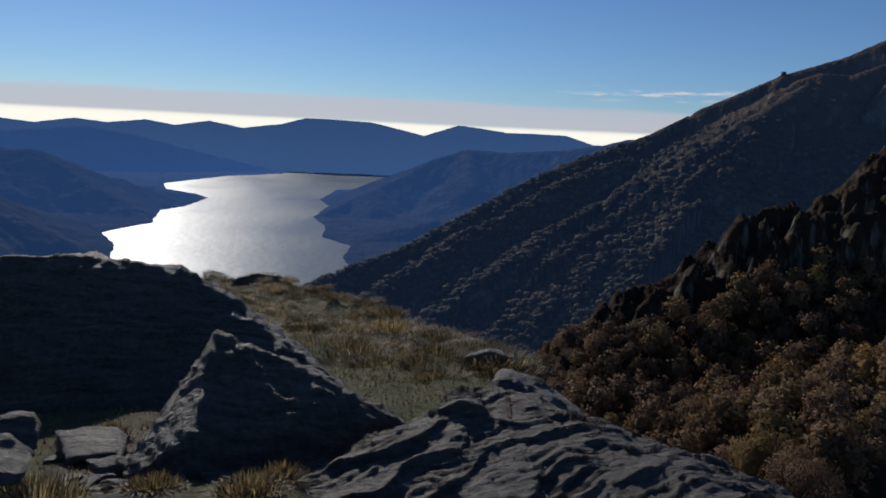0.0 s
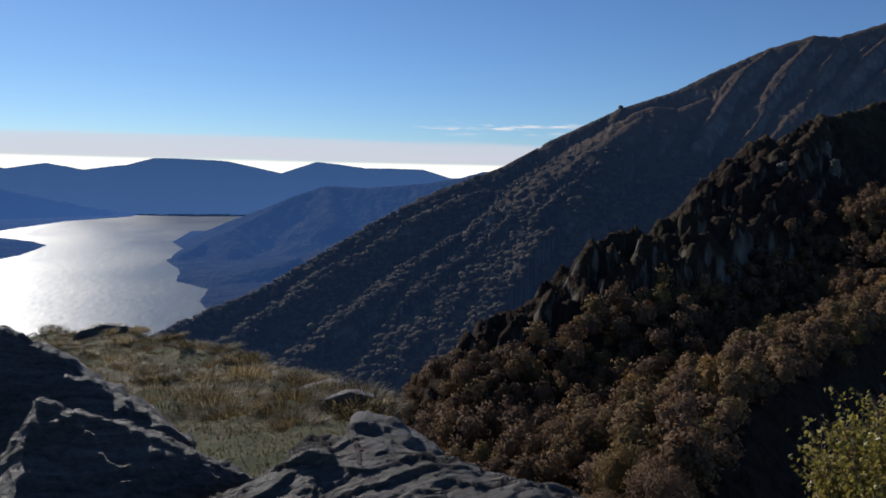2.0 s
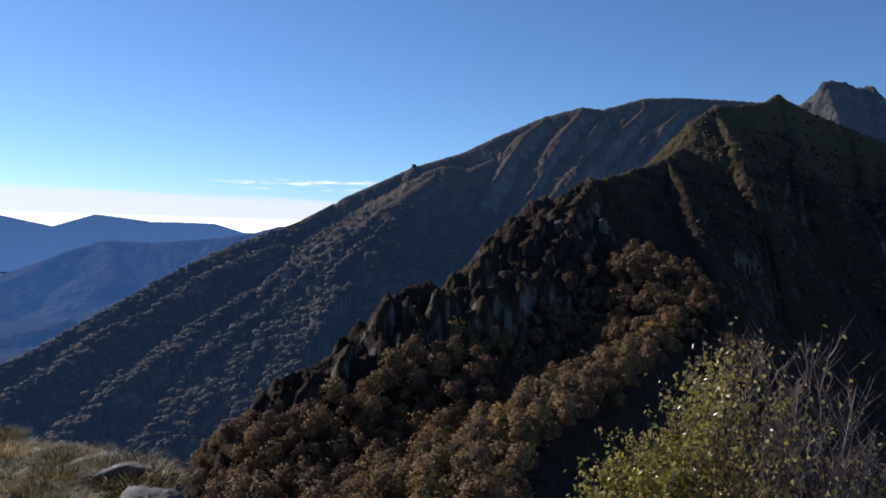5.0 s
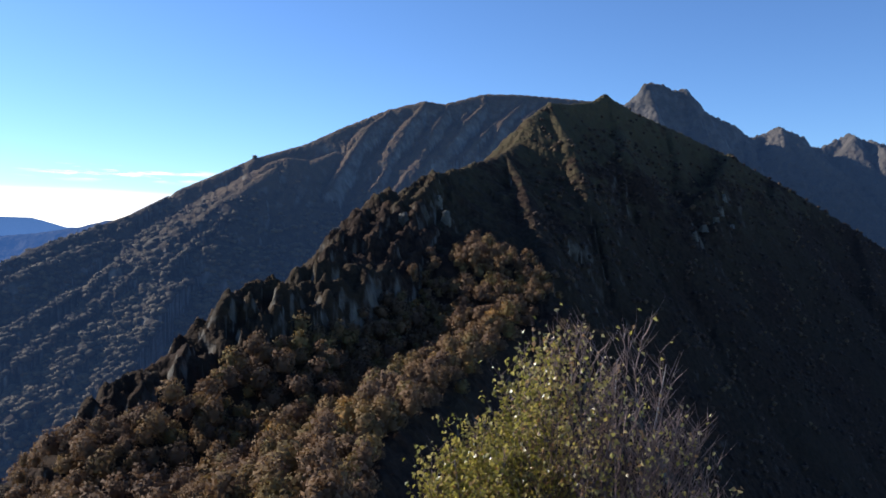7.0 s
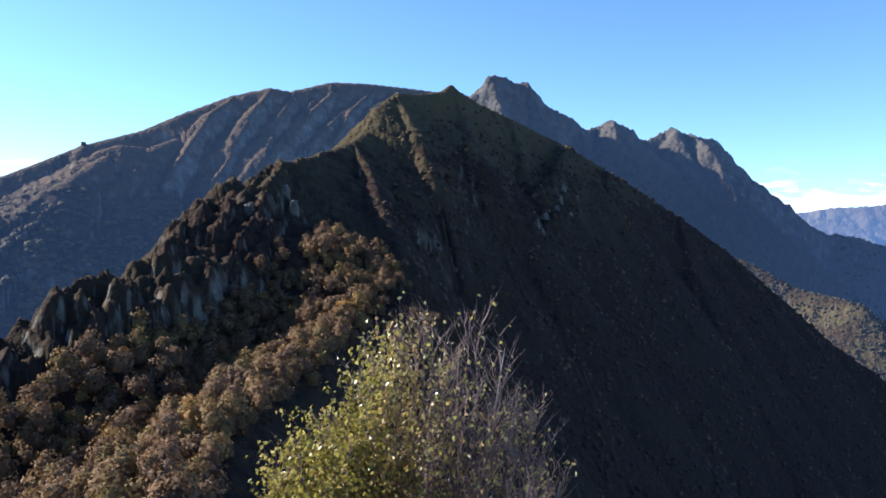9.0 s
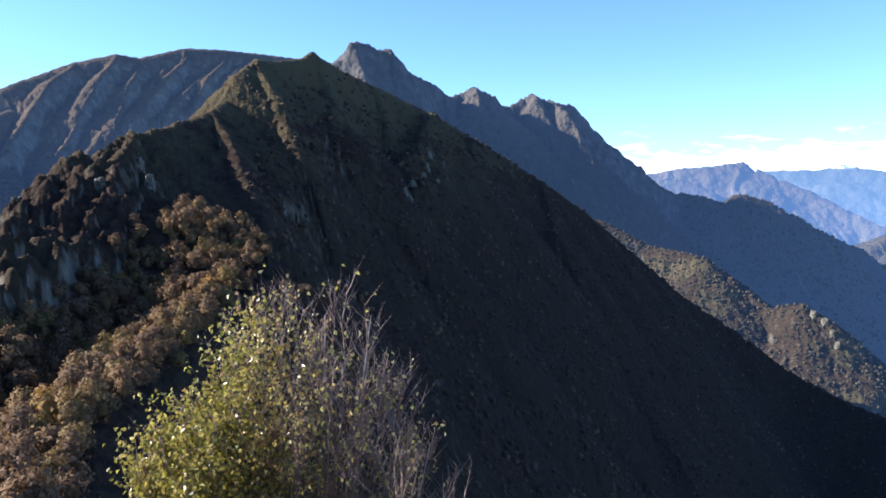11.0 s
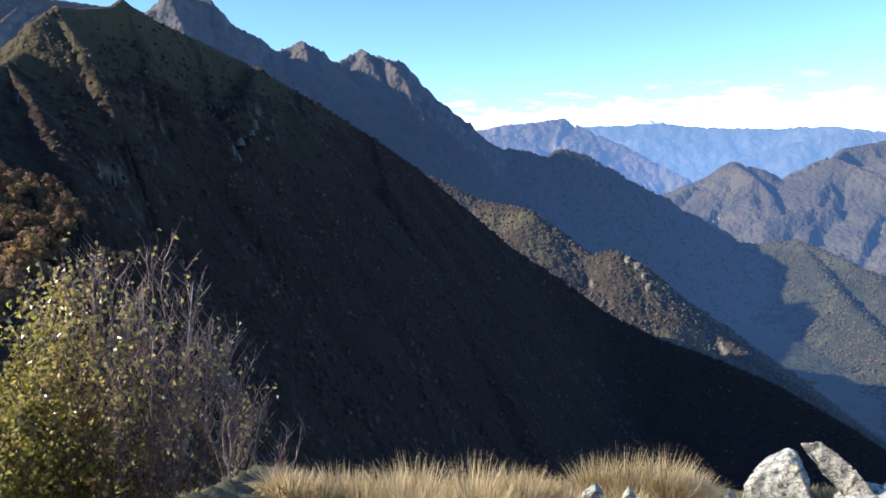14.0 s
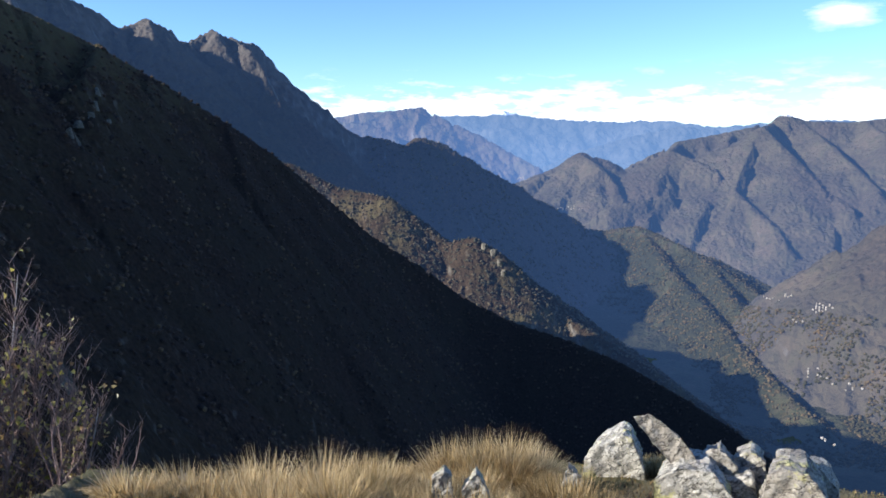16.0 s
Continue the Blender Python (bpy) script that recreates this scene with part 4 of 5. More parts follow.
for nm, at, brg, dep, half, tall in [
    ("knob", (0.18, 3.98, -1.73), 3, 0.42, 0.19, 0.26),
    ("ledge", (0.75, 3.86, -1.85), 11, 0.3, 0.21, 0.16),
    ("ledge", (-0.52, 3.62, -1.95), -8, 0.35, 0.32, 0.16),
    ("ledge", (0.29, 3.79, -1.88), 4, 0.32, 0.21, 0.16),
    ("ledge", (1.31, 3.67, -1.79), 20, 0.3, 0.28, 0.15),
    ("ledge", (-0.16, 3.80, -1.81), -2, 0.3, 0.21, 0.16),
    ("ledge", (0.88, 4.01, -1.77), 12, 0.3, 0.26, 0.16),
    ("ledge", (0.52, 3.58, -1.90), 8, 0.3, 0.18, 0.16),
]:
    block(nm, M_GNEISS, at, brg, dep, [(-half, 0.0), (-half * 0.9, tall * 0.7), (-half * 0.3, tall), (half * 0.4, tall * 0.95), (half * 0.95, tall * 0.55), (half, 0.0)], "", fine=0.016, rough=0.022, strata=0.015, dip=(0.3, -0.93, 0.12), pit=0.005, parent=outcrop, ledge=0.03)
rock("rock_slab", M_GNEISS, (0.94, 6.36, -2.70), [(-0.41, 0.02, 0.61), (-0.07, -0.02, 0.59), (0.17, -0.16, 0.50), (0.37, -0.30, 0.34), (-0.50, -0.78, 0.4), (0.28, -0.69, 0.2), (-0.21, 1.00, 0.18), (0.37, 0.92, 0.0), (-0.5, -0.5, -0.2), (0.5, -0.5, -0.2)], "dark rounded rock slab behind the outcrop", fine=0.06)
rock("stone", M_GNEISS, (-2.25, 3.85, -1.85), [(-0.10, -0.13, 0.25), (0.02, -0.05, 0.28), (0.10, 0.0, 0.26), (0.16, -0.03, 0.20), (0.21, -0.17, 0.12), (0.05, -0.38, 0.1), (-0.30, 0.34, 0.0), (-0.15, 0.43, 0.0), (-0.3, -0.3, 0)], "rounded grey stone beside the path", fine=0.035, rough=0.02, strata=0.01)
rock("flat_stone", M_GNEISS, (-2.25, 4.72, -2.27), [(-0.23, -0.04, 0.21), (-0.13, 0.01, 0.22), (0.10, 0.12, 0.19), (0.20, 0.05, 0.16), (0.29, -0.23, 0.14), (0.02, -0.36, 0.15), (-0.32, 0.14, 0.0), (0.07, 0.32, 0.0)], "flat grey stone lying on the path", fine=0.035, rough=0.02, strata=0.02)
rock("flat_stone", M_GNEISS, (-1.75, 3.84, -1.97), [(-0.10, -0.07, 0.16), (0.07, 0.0, 0.16), (0.14, -0.07, 0.1), (0.04, -0.17, 0.1), (-0.16, 0.12, 0.0), (0.0, 0.19, 0.0)], "small dark flat stone on the path", fine=0.03, rough=0.015, strata=0.01)
rock("flat_stone", M_GNEISS, (-1.04, 3.56, -1.89), [(-0.11, -0.04, 0.14), (-0.01, 0.04, 0.14), (0.11, 0.02, 0.12), (0.11, -0.08, 0.1), (-0.04, -0.12, 0.1), (-0.08, 0.18, 0.0)], "small dark flat stone in dry grass", fine=0.03, rough=0.015, strata=0.01)
rock("stone", M_GNEISS, (-1.90, 3.14, -1.62), [(-0.12, -0.02, 0.22), (0.01, 0.06, 0.19), (0.15, 0.02, 0.12), (0.17, -0.19, 0.08), (0.09, -0.36, 0.1), (-0.28, 0.23, 0.0), (-0.03, 0.26, 0.0), (-0.4, -0.3, 0.1)], "dark layered stone at the path's edge", fine=0.03, rough=0.02, strata=0.02)

strewn = random.Random(8)
for k in range(16):
    at = bearing(-28.5 + 10.5 * strewn.random(), 0, 3.5 + 1.7 * strewn.random())
    at.z = float(hill_height(np.array([at.x]), np.array([at.y]))[0]) - 0.02
    half, tall = 0.05 + 0.09 * strewn.random(), 0.04 + 0.05 * strewn.random()
    tagged(block("path_stone", M_GNEISS, at, 360 * strewn.random(), half * 1.5, [(-half, 0.0), (-half * 0.8, tall * 0.8), (half * 0.2, tall), (half * 0.8, tall * 0.6), (half, 0.0)], "small flat grey stone on the trodden path", fine=0.022, rough=0.012, strata=0.008, pit=0.005), group="stones on the path")

for az, r, wide, tall in ((-13.5, 30.5, 1.3, 0.5), (-2.2, 17.5, 0.8, 0.4), (2.6, 12.4, 0.7, 0.45), (4.6, 9.9, 0.6, 0.4)):
    at = bearing(az, 0, r)
    at.z = float(hill_height(np.array([at.x]), np.array([at.y]))[0]) - 0.12
    block("hill_rock", M_GNEISS, at, az, wide * 0.8, [(-wide, 0.0), (-wide * 0.8, tall * 0.7), (-wide * 0.1, tall), (wide * 0.5, tall * 0.8), (wide, 0.0)], "low dark rock in the grass of the hilltop", fine=0.09, rough=0.06, strata=0.03)

GROUP = "lichen-covered rocks on the eastern edge"
for nm, c, b, dep, outline, lab in [
    ("boulder", (8.00, -1.17, -3.78), 96, 0.7, [(-0.40, 0.44), (-0.26, 0.58), (-0.02, 0.72), (0.06, 0.70), (0.20, 0.34), (0.26, 0.00), (-0.46, 0.00)], "pale grey boulder with yellow lichen under a leaning slab"),
    ("leaning_slab", (7.50, -1.49, -3.24), 99, 0.22, [(-0.30, 0.56), (-0.17, 0.61), (-0.06, 0.55), (0.14, 0.40), (0.33, 0.18), (0.32, 0.06), (0.16, 0.00), (-0.08, 0.33), (-0.27, 0.49)], "pale grey slab leaning on a boulder"),
    ("flat_rock", (7.12, -1.70, -3.47), 101, 0.7, [(-0.36, 0.32), (-0.15, 0.48), (0.15, 0.49), (0.35, 0.25), (0.31, 0.0), (-0.36, 0.00)], "flat-topped pale grey rock in front of boulders"),
    ("stone", (7.56, -2.02, -3.55), 103, 0.5, [(-0.17, 0.52), (-0.01, 0.59), (0.14, 0.42), (0.12, 0.00), (-0.12, 0.0)], "brownish stone wedged between boulders"),
    ("stone", (7.79, -2.34, -3.77), 105, 0.6, [(-0.15, 0.60), (0.01, 0.71), (0.16, 0.60), (0.18, 0.00), (-0.18, 0.0)], "upright pale stone topped with moss"),
    ("boulder", (7.01, -2.51, -3.62), 108, 0.9, [(-0.20, 0.65), (-0.06, 0.72), (0.11, 0.71), (0.29, 0.50), (0.40, 0.0), (-0.30, 0.00), (-0.26, 0.38)], "rough pitted grey boulder with pale lichen"),
    ("stone", (7.88, -3.07, -3.87), 110, 0.5, [(-0.18, 0.66), (-0.04, 0.63), (0.14, 0.43), (0.22, 0.00), (-0.18, 0.0)], "pale stone at the back of the rocks"),
    ("pointed_stone", (6.64, -0.61, -3.35), 92, 0.3, [(-0.06, 0.55), (0.01, 0.49), (0.08, 0.42), (0.13, 0.0), (-0.16, 0.00)], "small pointed pale stone in the grass"),
    ("pointed_stone", (5.89, 0.42, -3.0), 82, 0.3, [(-0.09, 0.38), (0.01, 0.45), (0.07, 0.40), (0.12, 0.00), (-0.11, 0.00)], "jagged blue-grey stone in dry grass"),
    ("pointed_stone", (5.92, 0.17, -3.0), 84, 0.3, [(-0.11, 0.28), (0.01, 0.44), (0.09, 0.32), (0.15, 0.0), (-0.13, 0.00)], "split pale stone in dry grass"),
    ("stone", (6.25, 2.76, -3.36), 62, 0.35, [(-0.10, 0.38), (0.04, 0.39), (0.11, 0.31), (0.12, 0.00), (-0.14, 0.0)], "grey stone beside a grass tussock"),
    ("stone", (7.43, -2.14, -3.6), 104, 0.5, [(-0.26, 0.34), (0.13, 0.44), (0.22, 0.0), (-0.20, 0.00)], "low grey stone between boulders"),
]:
    tagged(block(nm, M_PALE, c, b, dep, outline, lab, fine=0.022, rough=0.034, strata=0.008, pit=0.012, dip=(0.3, 0.6, 0.5), rounds=0, chunk=3.2, ledge=0.014), group=GROUP)


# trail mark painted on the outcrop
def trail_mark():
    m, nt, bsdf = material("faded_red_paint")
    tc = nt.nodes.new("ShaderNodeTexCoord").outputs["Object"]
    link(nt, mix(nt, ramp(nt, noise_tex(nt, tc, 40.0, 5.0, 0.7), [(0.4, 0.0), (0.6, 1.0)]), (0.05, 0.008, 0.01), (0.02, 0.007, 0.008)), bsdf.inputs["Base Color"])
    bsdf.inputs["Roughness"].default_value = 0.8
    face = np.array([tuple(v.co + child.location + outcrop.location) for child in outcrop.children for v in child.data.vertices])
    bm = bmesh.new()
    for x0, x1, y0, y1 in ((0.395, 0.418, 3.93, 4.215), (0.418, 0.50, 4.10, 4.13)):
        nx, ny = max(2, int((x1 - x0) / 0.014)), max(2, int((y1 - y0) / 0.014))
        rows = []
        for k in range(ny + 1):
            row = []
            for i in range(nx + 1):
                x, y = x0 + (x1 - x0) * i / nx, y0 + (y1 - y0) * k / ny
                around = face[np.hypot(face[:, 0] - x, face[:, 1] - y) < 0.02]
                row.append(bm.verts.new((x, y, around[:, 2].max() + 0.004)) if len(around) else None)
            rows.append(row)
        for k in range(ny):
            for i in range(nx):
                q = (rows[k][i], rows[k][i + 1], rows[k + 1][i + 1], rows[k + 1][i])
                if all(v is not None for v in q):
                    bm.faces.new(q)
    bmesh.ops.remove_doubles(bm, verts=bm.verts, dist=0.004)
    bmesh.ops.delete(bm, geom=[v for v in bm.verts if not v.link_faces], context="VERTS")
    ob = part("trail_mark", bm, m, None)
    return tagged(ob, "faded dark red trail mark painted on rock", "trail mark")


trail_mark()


# woods: crowns of many small leaf clumps
def ball(level):
    bm = bmesh.new()
    bmesh.ops.create_icosphere(bm, subdivisions=level, radius=1.0)
    V, F = np.array([tuple(v.co) for v in bm.verts]), np.array([[v.index for v in f.verts] for f in bm.faces])
    bm.free()
    return V, F


BALLS = {k: ball(k) for k in (1, 2, 3)}


def crowns(C, R, Hh, K, tint, seed, size=0.22, level=2, deep=0.3):
    """Crowns at C with radii R and half heights Hh: a lobed, uneven leafy mass and K loose leaf clumps on it."""
    g = np.random.RandomState(seed)
    n = len(C)
    S = np.stack([R, R, Hh], axis=1)[:, None, :]
    lob = g.normal(size=(n, 11, 3))
    lob[:, :, 2] = np.abs(lob[:, :, 2]) * 0.9 - 0.2
    lob /= np.linalg.norm(lob, axis=2, keepdims=True)

    def swell(U):
        dot = np.einsum("nki,nli->nkl", U, lob).max(axis=2)
        return 0.66 + deep * smooth01((dot - 0.62) / 0.36)

    B, BF = BALLS[level]
    U0 = np.repeat(B[None], n, axis=0)
    rad0 = swell(U0) * ((0.5 if K > 50 else 0.9) + 0.2 * g.rand(n, len(B)))
    core = (U0 * rad0[:, :, None] * S + C[:, None, :]).reshape(-1, 3)
    cf = (BF[None] + (np.arange(n) * len(B))[:, None, None]).reshape(-1, 3)
    ct = np.clip(np.repeat(tint, len(BF)) + g.normal(size=n * len(BF)) * 0.09, 0, 1)
    e1, e2 = core[cf[:, 1]] - core[cf[:, 0]], core[cf[:, 2]] - core[cf[:, 0]]
    fn = np.cross(e1, e2)
    cn = np.zeros_like(core)
    for k in range(3):
        np.add.at(cn, cf[:, k], fn)
    cn /= np.linalg.norm(cn, axis=1, keepdims=True) + 1e-9
    cn = cn * 0.55 + U0.reshape(-1, 3) * 0.6
    cn /= np.linalg.norm(cn, axis=1, keepdims=True) + 1e-9
    if K == 0:
        return core, cf, ct, cn
    th, cz = g.rand(n, K) * 2 * math.pi, g.rand(n, K) * 2 - 1
    cz = np.where(cz < -0.5, -cz, cz)
    s = np.sqrt(1 - cz * cz)
    U = np.stack([s * np.cos(th), s * np.sin(th), cz], axis=2)
    rad = swell(U) * ((0.58 if K > 50 else 0.88) + (0.5 if K > 50 else 0.25) * g.rand(n, K))
    P = U * rad[:, :, None] * S + C[:, None, :]
    nrm = U + g.normal(size=U.shape) * 0.6
    nrm /= np.linalg.norm(nrm, axis=2, keepdims=True)
    t1 = np.cross(nrm, g.normal(size=U.shape))
    t1 /= np.linalg.norm(t1, axis=2, keepdims=True)
    t2 = np.cross(nrm, t1)
    sz = (R[:, None] * size * (0.5 + 0.8 * g.rand(n, K)))[:, :, None]
    V = np.stack([P + t1 * sz, P - t1 * sz * 0.5 + t2 * sz * 0.9, P - t1 * sz * 0.5 - t2 * sz * 0.9], axis=2).reshape(-1, 3)
    F = np.arange(len(V)).reshape(-1, 3) + len(core)
    T = np.clip(tint[:, None] + g.normal(size=(n, K)) * 0.06, 0, 1).ravel()
    soft = U + (nrm - U) * 0.3
    soft /= np.linalg.norm(soft, axis=2, keepdims=True)
    return np.concatenate([core, V]), np.concatenate([cf, F]), np.concatenate([ct, T]), np.concatenate([cn, np.repeat(soft.reshape(-1, 3), 3, axis=0)])


def scatter(g, n, az0, az1, r0, r1):
    az, r = np.radians(az0 + (az1 - az0) * g.rand(n)), np.sqrt(r0 * r0 + (r1 * r1 - r0 * r0) * g.rand(n))
    return r * np.sin(az), r * np.cos(az)


def stuff(name, mat, V, F, T, label, category, N=None):
    return tagged(raw_mesh(name, V, F, mat, tints=T, normals=N), label, category, kind="stuff")


def near_woods():
    g = np.random.RandomState(21)
    X, Y = scatter(g, 34000, 8, 47, 58, 335)
    r = np.hypot(X, Y)
    az = np.degrees(np.arctan2(X, Y))
    el = np.degrees(np.arctan2(near_height(X, Y), r))
    top = np.interp(az, [8, 12.6, 15.2, 17.6, 19.4, 21.6, 24.3, 28.2, 31, 33.5, 35.2, 36.8, 39.4, 41.1, 44.1, 48], [-18, -15.4, -15, -14.5, -13.9, -12.2, -10.3, -9.2, -8.4, -7.2, -5.1, -4.2, -1.9, -2.3, -3.5, -6])
    limit = np.interp(el, [-28, -20.3, -16.2, -12.6, -9.1, -6.3, -4], [27.5, 31.3, 33.5, 37.8, 41.6, 44, 45.5])
    ok = (el < top + g.normal(size=len(X)) * 0.5) & (az < limit + g.normal(size=len(X)) * 0.8) & (r < 335)
    X, Y, r = X[ok], Y[ok], r[ok]
    keep, grid = [], {}
    for i in range(len(X)):
        k = (int(X[i] // 2.9), int(Y[i] // 2.9))
        if k not in grid:
            grid[k] = 1
            keep.append(i)
    X, Y, r = X[keep], Y[keep], r[keep]
    Z = near_height(X, Y)
    n = len(X)
    R = 1.5 + 1.6 * g.rand(n) ** 2
    H = R * (0.9 + 0.6 * g.rand(n))
    tint = np.clip(0.38 + 0.4 * fbm(X / 40, Y / 40, 2) + g.normal(size=n) * 0.2, 0, 1)
    near = r < 86
    pick = np.where(near)[0][:90]
    far = np.setdiff1d(np.arange(n), pick)
    C = np.stack([X, Y, Z + H * 1.05], axis=1)
    mid = far[r[far] < 190]
    back = far[r[far] >= 190]
    V1, F1, T1, N1 = crowns(C[mid], R[mid], H[mid], 270, tint[mid], 31, 0.13, 1)
    V2, F2, T2, N2 = crowns(C[back], R[back], H[back], 150, tint[back], 32, 0.17, 1)
    stuff("autumn_woods", M_AUTUMN, np.concatenate([V1, V2]), np.concatenate([F1, F2 + len(V1)]), np.concatenate([T1, T2]), "dense brown and orange autumn beech woods", "woods", np.concatenate([N1, N2]))
    return [(X[i], Y[i], Z[i], R[i], H[i]) for i in pick]


NEAREST = near_woods()


def tube(bm, a, b, ra, rb, sides=6):
    d = (b - a)
    if d.length < 1e-5:
        return
    q = d.to_track_quat("Z", "Y")
    rings = []
    for p, r in ((a, ra), (b, rb)):
        rings.append([bm.verts.new(p + q @ Vector((r * math.cos(2 * math.pi * k / sides), r * math.sin(2 * math.pi * k / sides), 0))) for k in range(sides)])
    for k in range(sides):
        bm.faces.new((rings[0][k], rings[0][(k + 1) % sides], rings[1][(k + 1) % sides], rings[1][k]))


def autumn_tree(seed, tint, label):
    """One broad tree of crown radius 1: trunk with limbs, and a crown of leaf clumps."""
    g = random.Random(seed)
    root = tagged(new("autumn_tree"), label, "tree", "autumn trees on the slope")
    bm = bmesh.new()
    tube(bm, Vector((0, 0, -0.3)), Vector((0.03, 0, 0.8)), 0.07, 0.045)
    for k in range(6):
        a = k * 1.05 + g.random()
        e = Vector((0.6 * math.cos(a), 0.6 * math.sin(a), 1.0 + 0.6 * g.random()))
        m = Vector((0.25 * math.cos(a), 0.25 * math.sin(a), 0.75))
        tube(bm, Vector((0.03, 0, 0.45 + 0.05 * k)), m, 0.035, 0.025, 5)
        tube(bm, m, e, 0.025, 0.008, 5)
    part("trunk", bm, M_TWIG, root)
    V, F, T, N = crowns(np.array([[0, 0, 1.08]]), np.array([1.0]), np.array([1.1]), 3600, np.array([tint]), seed, 0.042, 2, 0.4)
    raw_mesh("crown", V, F, M_AUTUMN, root, tints=T, normals=N)
    return root


KINDS = [autumn_tree(s, t, l) for s, t, l in ((1, 0.3, "bare-looking brown autumn tree on the slope"), (2, 0.55, "rust-brown autumn tree on the slope"), (3, 0.82, "olive-green autumn tree on the slope"), (4, 0.95, "orange autumn tree on the slope"))]
pick = random.Random(5)
first = set()
for x, y, z, rr, hh in NEAREST:
    k = pick.choice((0, 0, 1, 1, 1, 2, 3))
    s = rr * 1.0
    m = Matrix.Translation((x, y, z)) @ Matrix.Rotation(pick.random() * 6.28, 4, "Z")
    if k not in first:
        first.add(k)
        KINDS[k].matrix_world = m
        KINDS[k].scale = (s, s, s * 0.98)
    else:
        kept = KINDS[k].scale.copy()
        KINDS[k].scale = (s, s, s * (0.9 + 0.3 * pick.random()))
        copy_thing(KINDS[k], m)
        KINDS[k].scale = kept


def slope_woods():
    g = np.random.RandomState(22)
    X, Y = scatter(g, 17000, -12, 34, 600, 1450)
    az, r = np.degrees(np.arctan2(X, Y)), np.hypot(X, Y)
    Z = long_height(X, Y)
    el = np.degrees(np.arctan2(Z, r))
    ok = (Z > LAKE + 4) & (el < np.interp(az, [-12, 5, 20, 34], [-3, -3.2, -2.0, -1.0]) + g.normal(size=len(X)) * 2.2)
    X, Y, Z = X[ok], Y[ok], Z[ok]
    n = len(X)
    R = 3.0 + 3.6 * g.rand(n) ** 1.3
    tint = np.clip(0.5 + 0.5 * fbm(X / 120, Y / 120, 2) + g.normal(size=n) * 0.18, 0, 1)
    V, F, T, N = crowns(np.stack([X, Y, Z + R * 0.0], axis=1), R * 1.35, R * 0.95, 8, tint, 41, 0.22, 1, 0.3)
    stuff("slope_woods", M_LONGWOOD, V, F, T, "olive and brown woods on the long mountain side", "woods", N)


slope_woods()


def low_height(X, Y):
    return np.maximum(valley_height(X, Y), east_height(X, Y))


def eastern_woods():
    g = np.random.RandomState(23)
    out = []
    for hf, az0, az1, r0, r1, n, rr in ((spur_height, 66, 108, 900, 1500, 13000, 2.4), (terrace_height, 90, 118, 1150, 2700, 30000, 3.0), (near_height, 44, 108, 330, 1080, 12000, 1.9), (low_height, 102, 119, 1250, 2150, 16000, 3.0), (peak_height, 76, 104, 1600, 2600, 6500, 3.4)):
        X, Y = scatter(g, n, az0, az1, r0, r1)
        Z = hf(X, Y)
        others = np.maximum.reduce([f(X, Y) for f in (spur_height, terrace_height, near_height, peak_height)])
        ok = (Z > floor_height(X, Y) - 20) & (Z >= others - 0.5) & (fbm(X / (rr * 22), Y / (rr * 22), 3) > -0.3)
        if hf is near_height:
            ok &= Z < 50 + 75 * g.rand(len(X)) ** 2
        if hf is low_height:
            ok &= (fbm(X / 130 + 5, Y / 130, 3) > -0.1) & (Z < -0.222 * np.hypot(X, Y))
        X, Y, Z = X[ok], Y[ok], Z[ok]
        R = rr * (0.6 + 0.6 * g.rand(len(X)))
        tint = np.clip((0.35 if hf is near_height else 0.3) + 0.5 * fbm(X / (rr * 25), Y / (rr * 25), 2) + g.normal(size=len(X)) * 0.18, 0, 1)
        out.append(crowns(np.stack([X, Y, Z + R * 0.1], axis=1), R * 1.15, R * 1.1, 0, tint, 51 + len(out), 0.3, 1, 0.34))
    flank = out.pop(2)
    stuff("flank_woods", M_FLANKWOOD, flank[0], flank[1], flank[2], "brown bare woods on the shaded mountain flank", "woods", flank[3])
    base, Vs, Fs = 0, [], []
    for V, F, T, N in out:
        Vs.append(V)
        Fs.append(F + base)
        base += len(V)
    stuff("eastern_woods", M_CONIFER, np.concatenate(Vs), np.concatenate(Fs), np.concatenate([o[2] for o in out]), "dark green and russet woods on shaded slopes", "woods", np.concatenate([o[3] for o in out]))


eastern_woods()


# grass
def blades(C, L, W, lean, seed, tint, away=None):
    """Bent blades of grass from roots C: length L, width W; three triangles each."""
    g = np.random.RandomState(seed)
    n = len(C)
    a = g.rand(n) * 2 * math.pi
    out = np.stack([np.cos(a), np.sin(a), np.zeros(n)], axis=1) if away is None else away
    side = np.stack([-out[:, 1], out[:, 0], np.zeros(n)], axis=1)
    up = np.array([0, 0, 1.0])
    f = np.minimum(0.62 * lean * (0.5 + g.rand(n)), 1.2)[:, None]
    h = (L * 0.52)[:, None]
    m = C + h * (np.cos(0.5 * f) * up + np.sin(0.5 * f) * out)
    t = m + h * (np.cos(1.4 * f) * up + np.sin(1.4 * f) * out)
    w = W[:, None]
    V = np.stack([C - side * w, C + side * w, m - side * w * 0.7, m + side * w * 0.7, t], axis=1).reshape(-1, 3)
    i = (np.arange(n) * 5)[:, None]
    F = np.stack([i + np.array([0, 1, 3]), i + np.array([0, 3, 2]), i + np.array([2, 3, 4])], axis=1).reshape(-1, 3)
    return V, F, np.repeat(tint, 3)


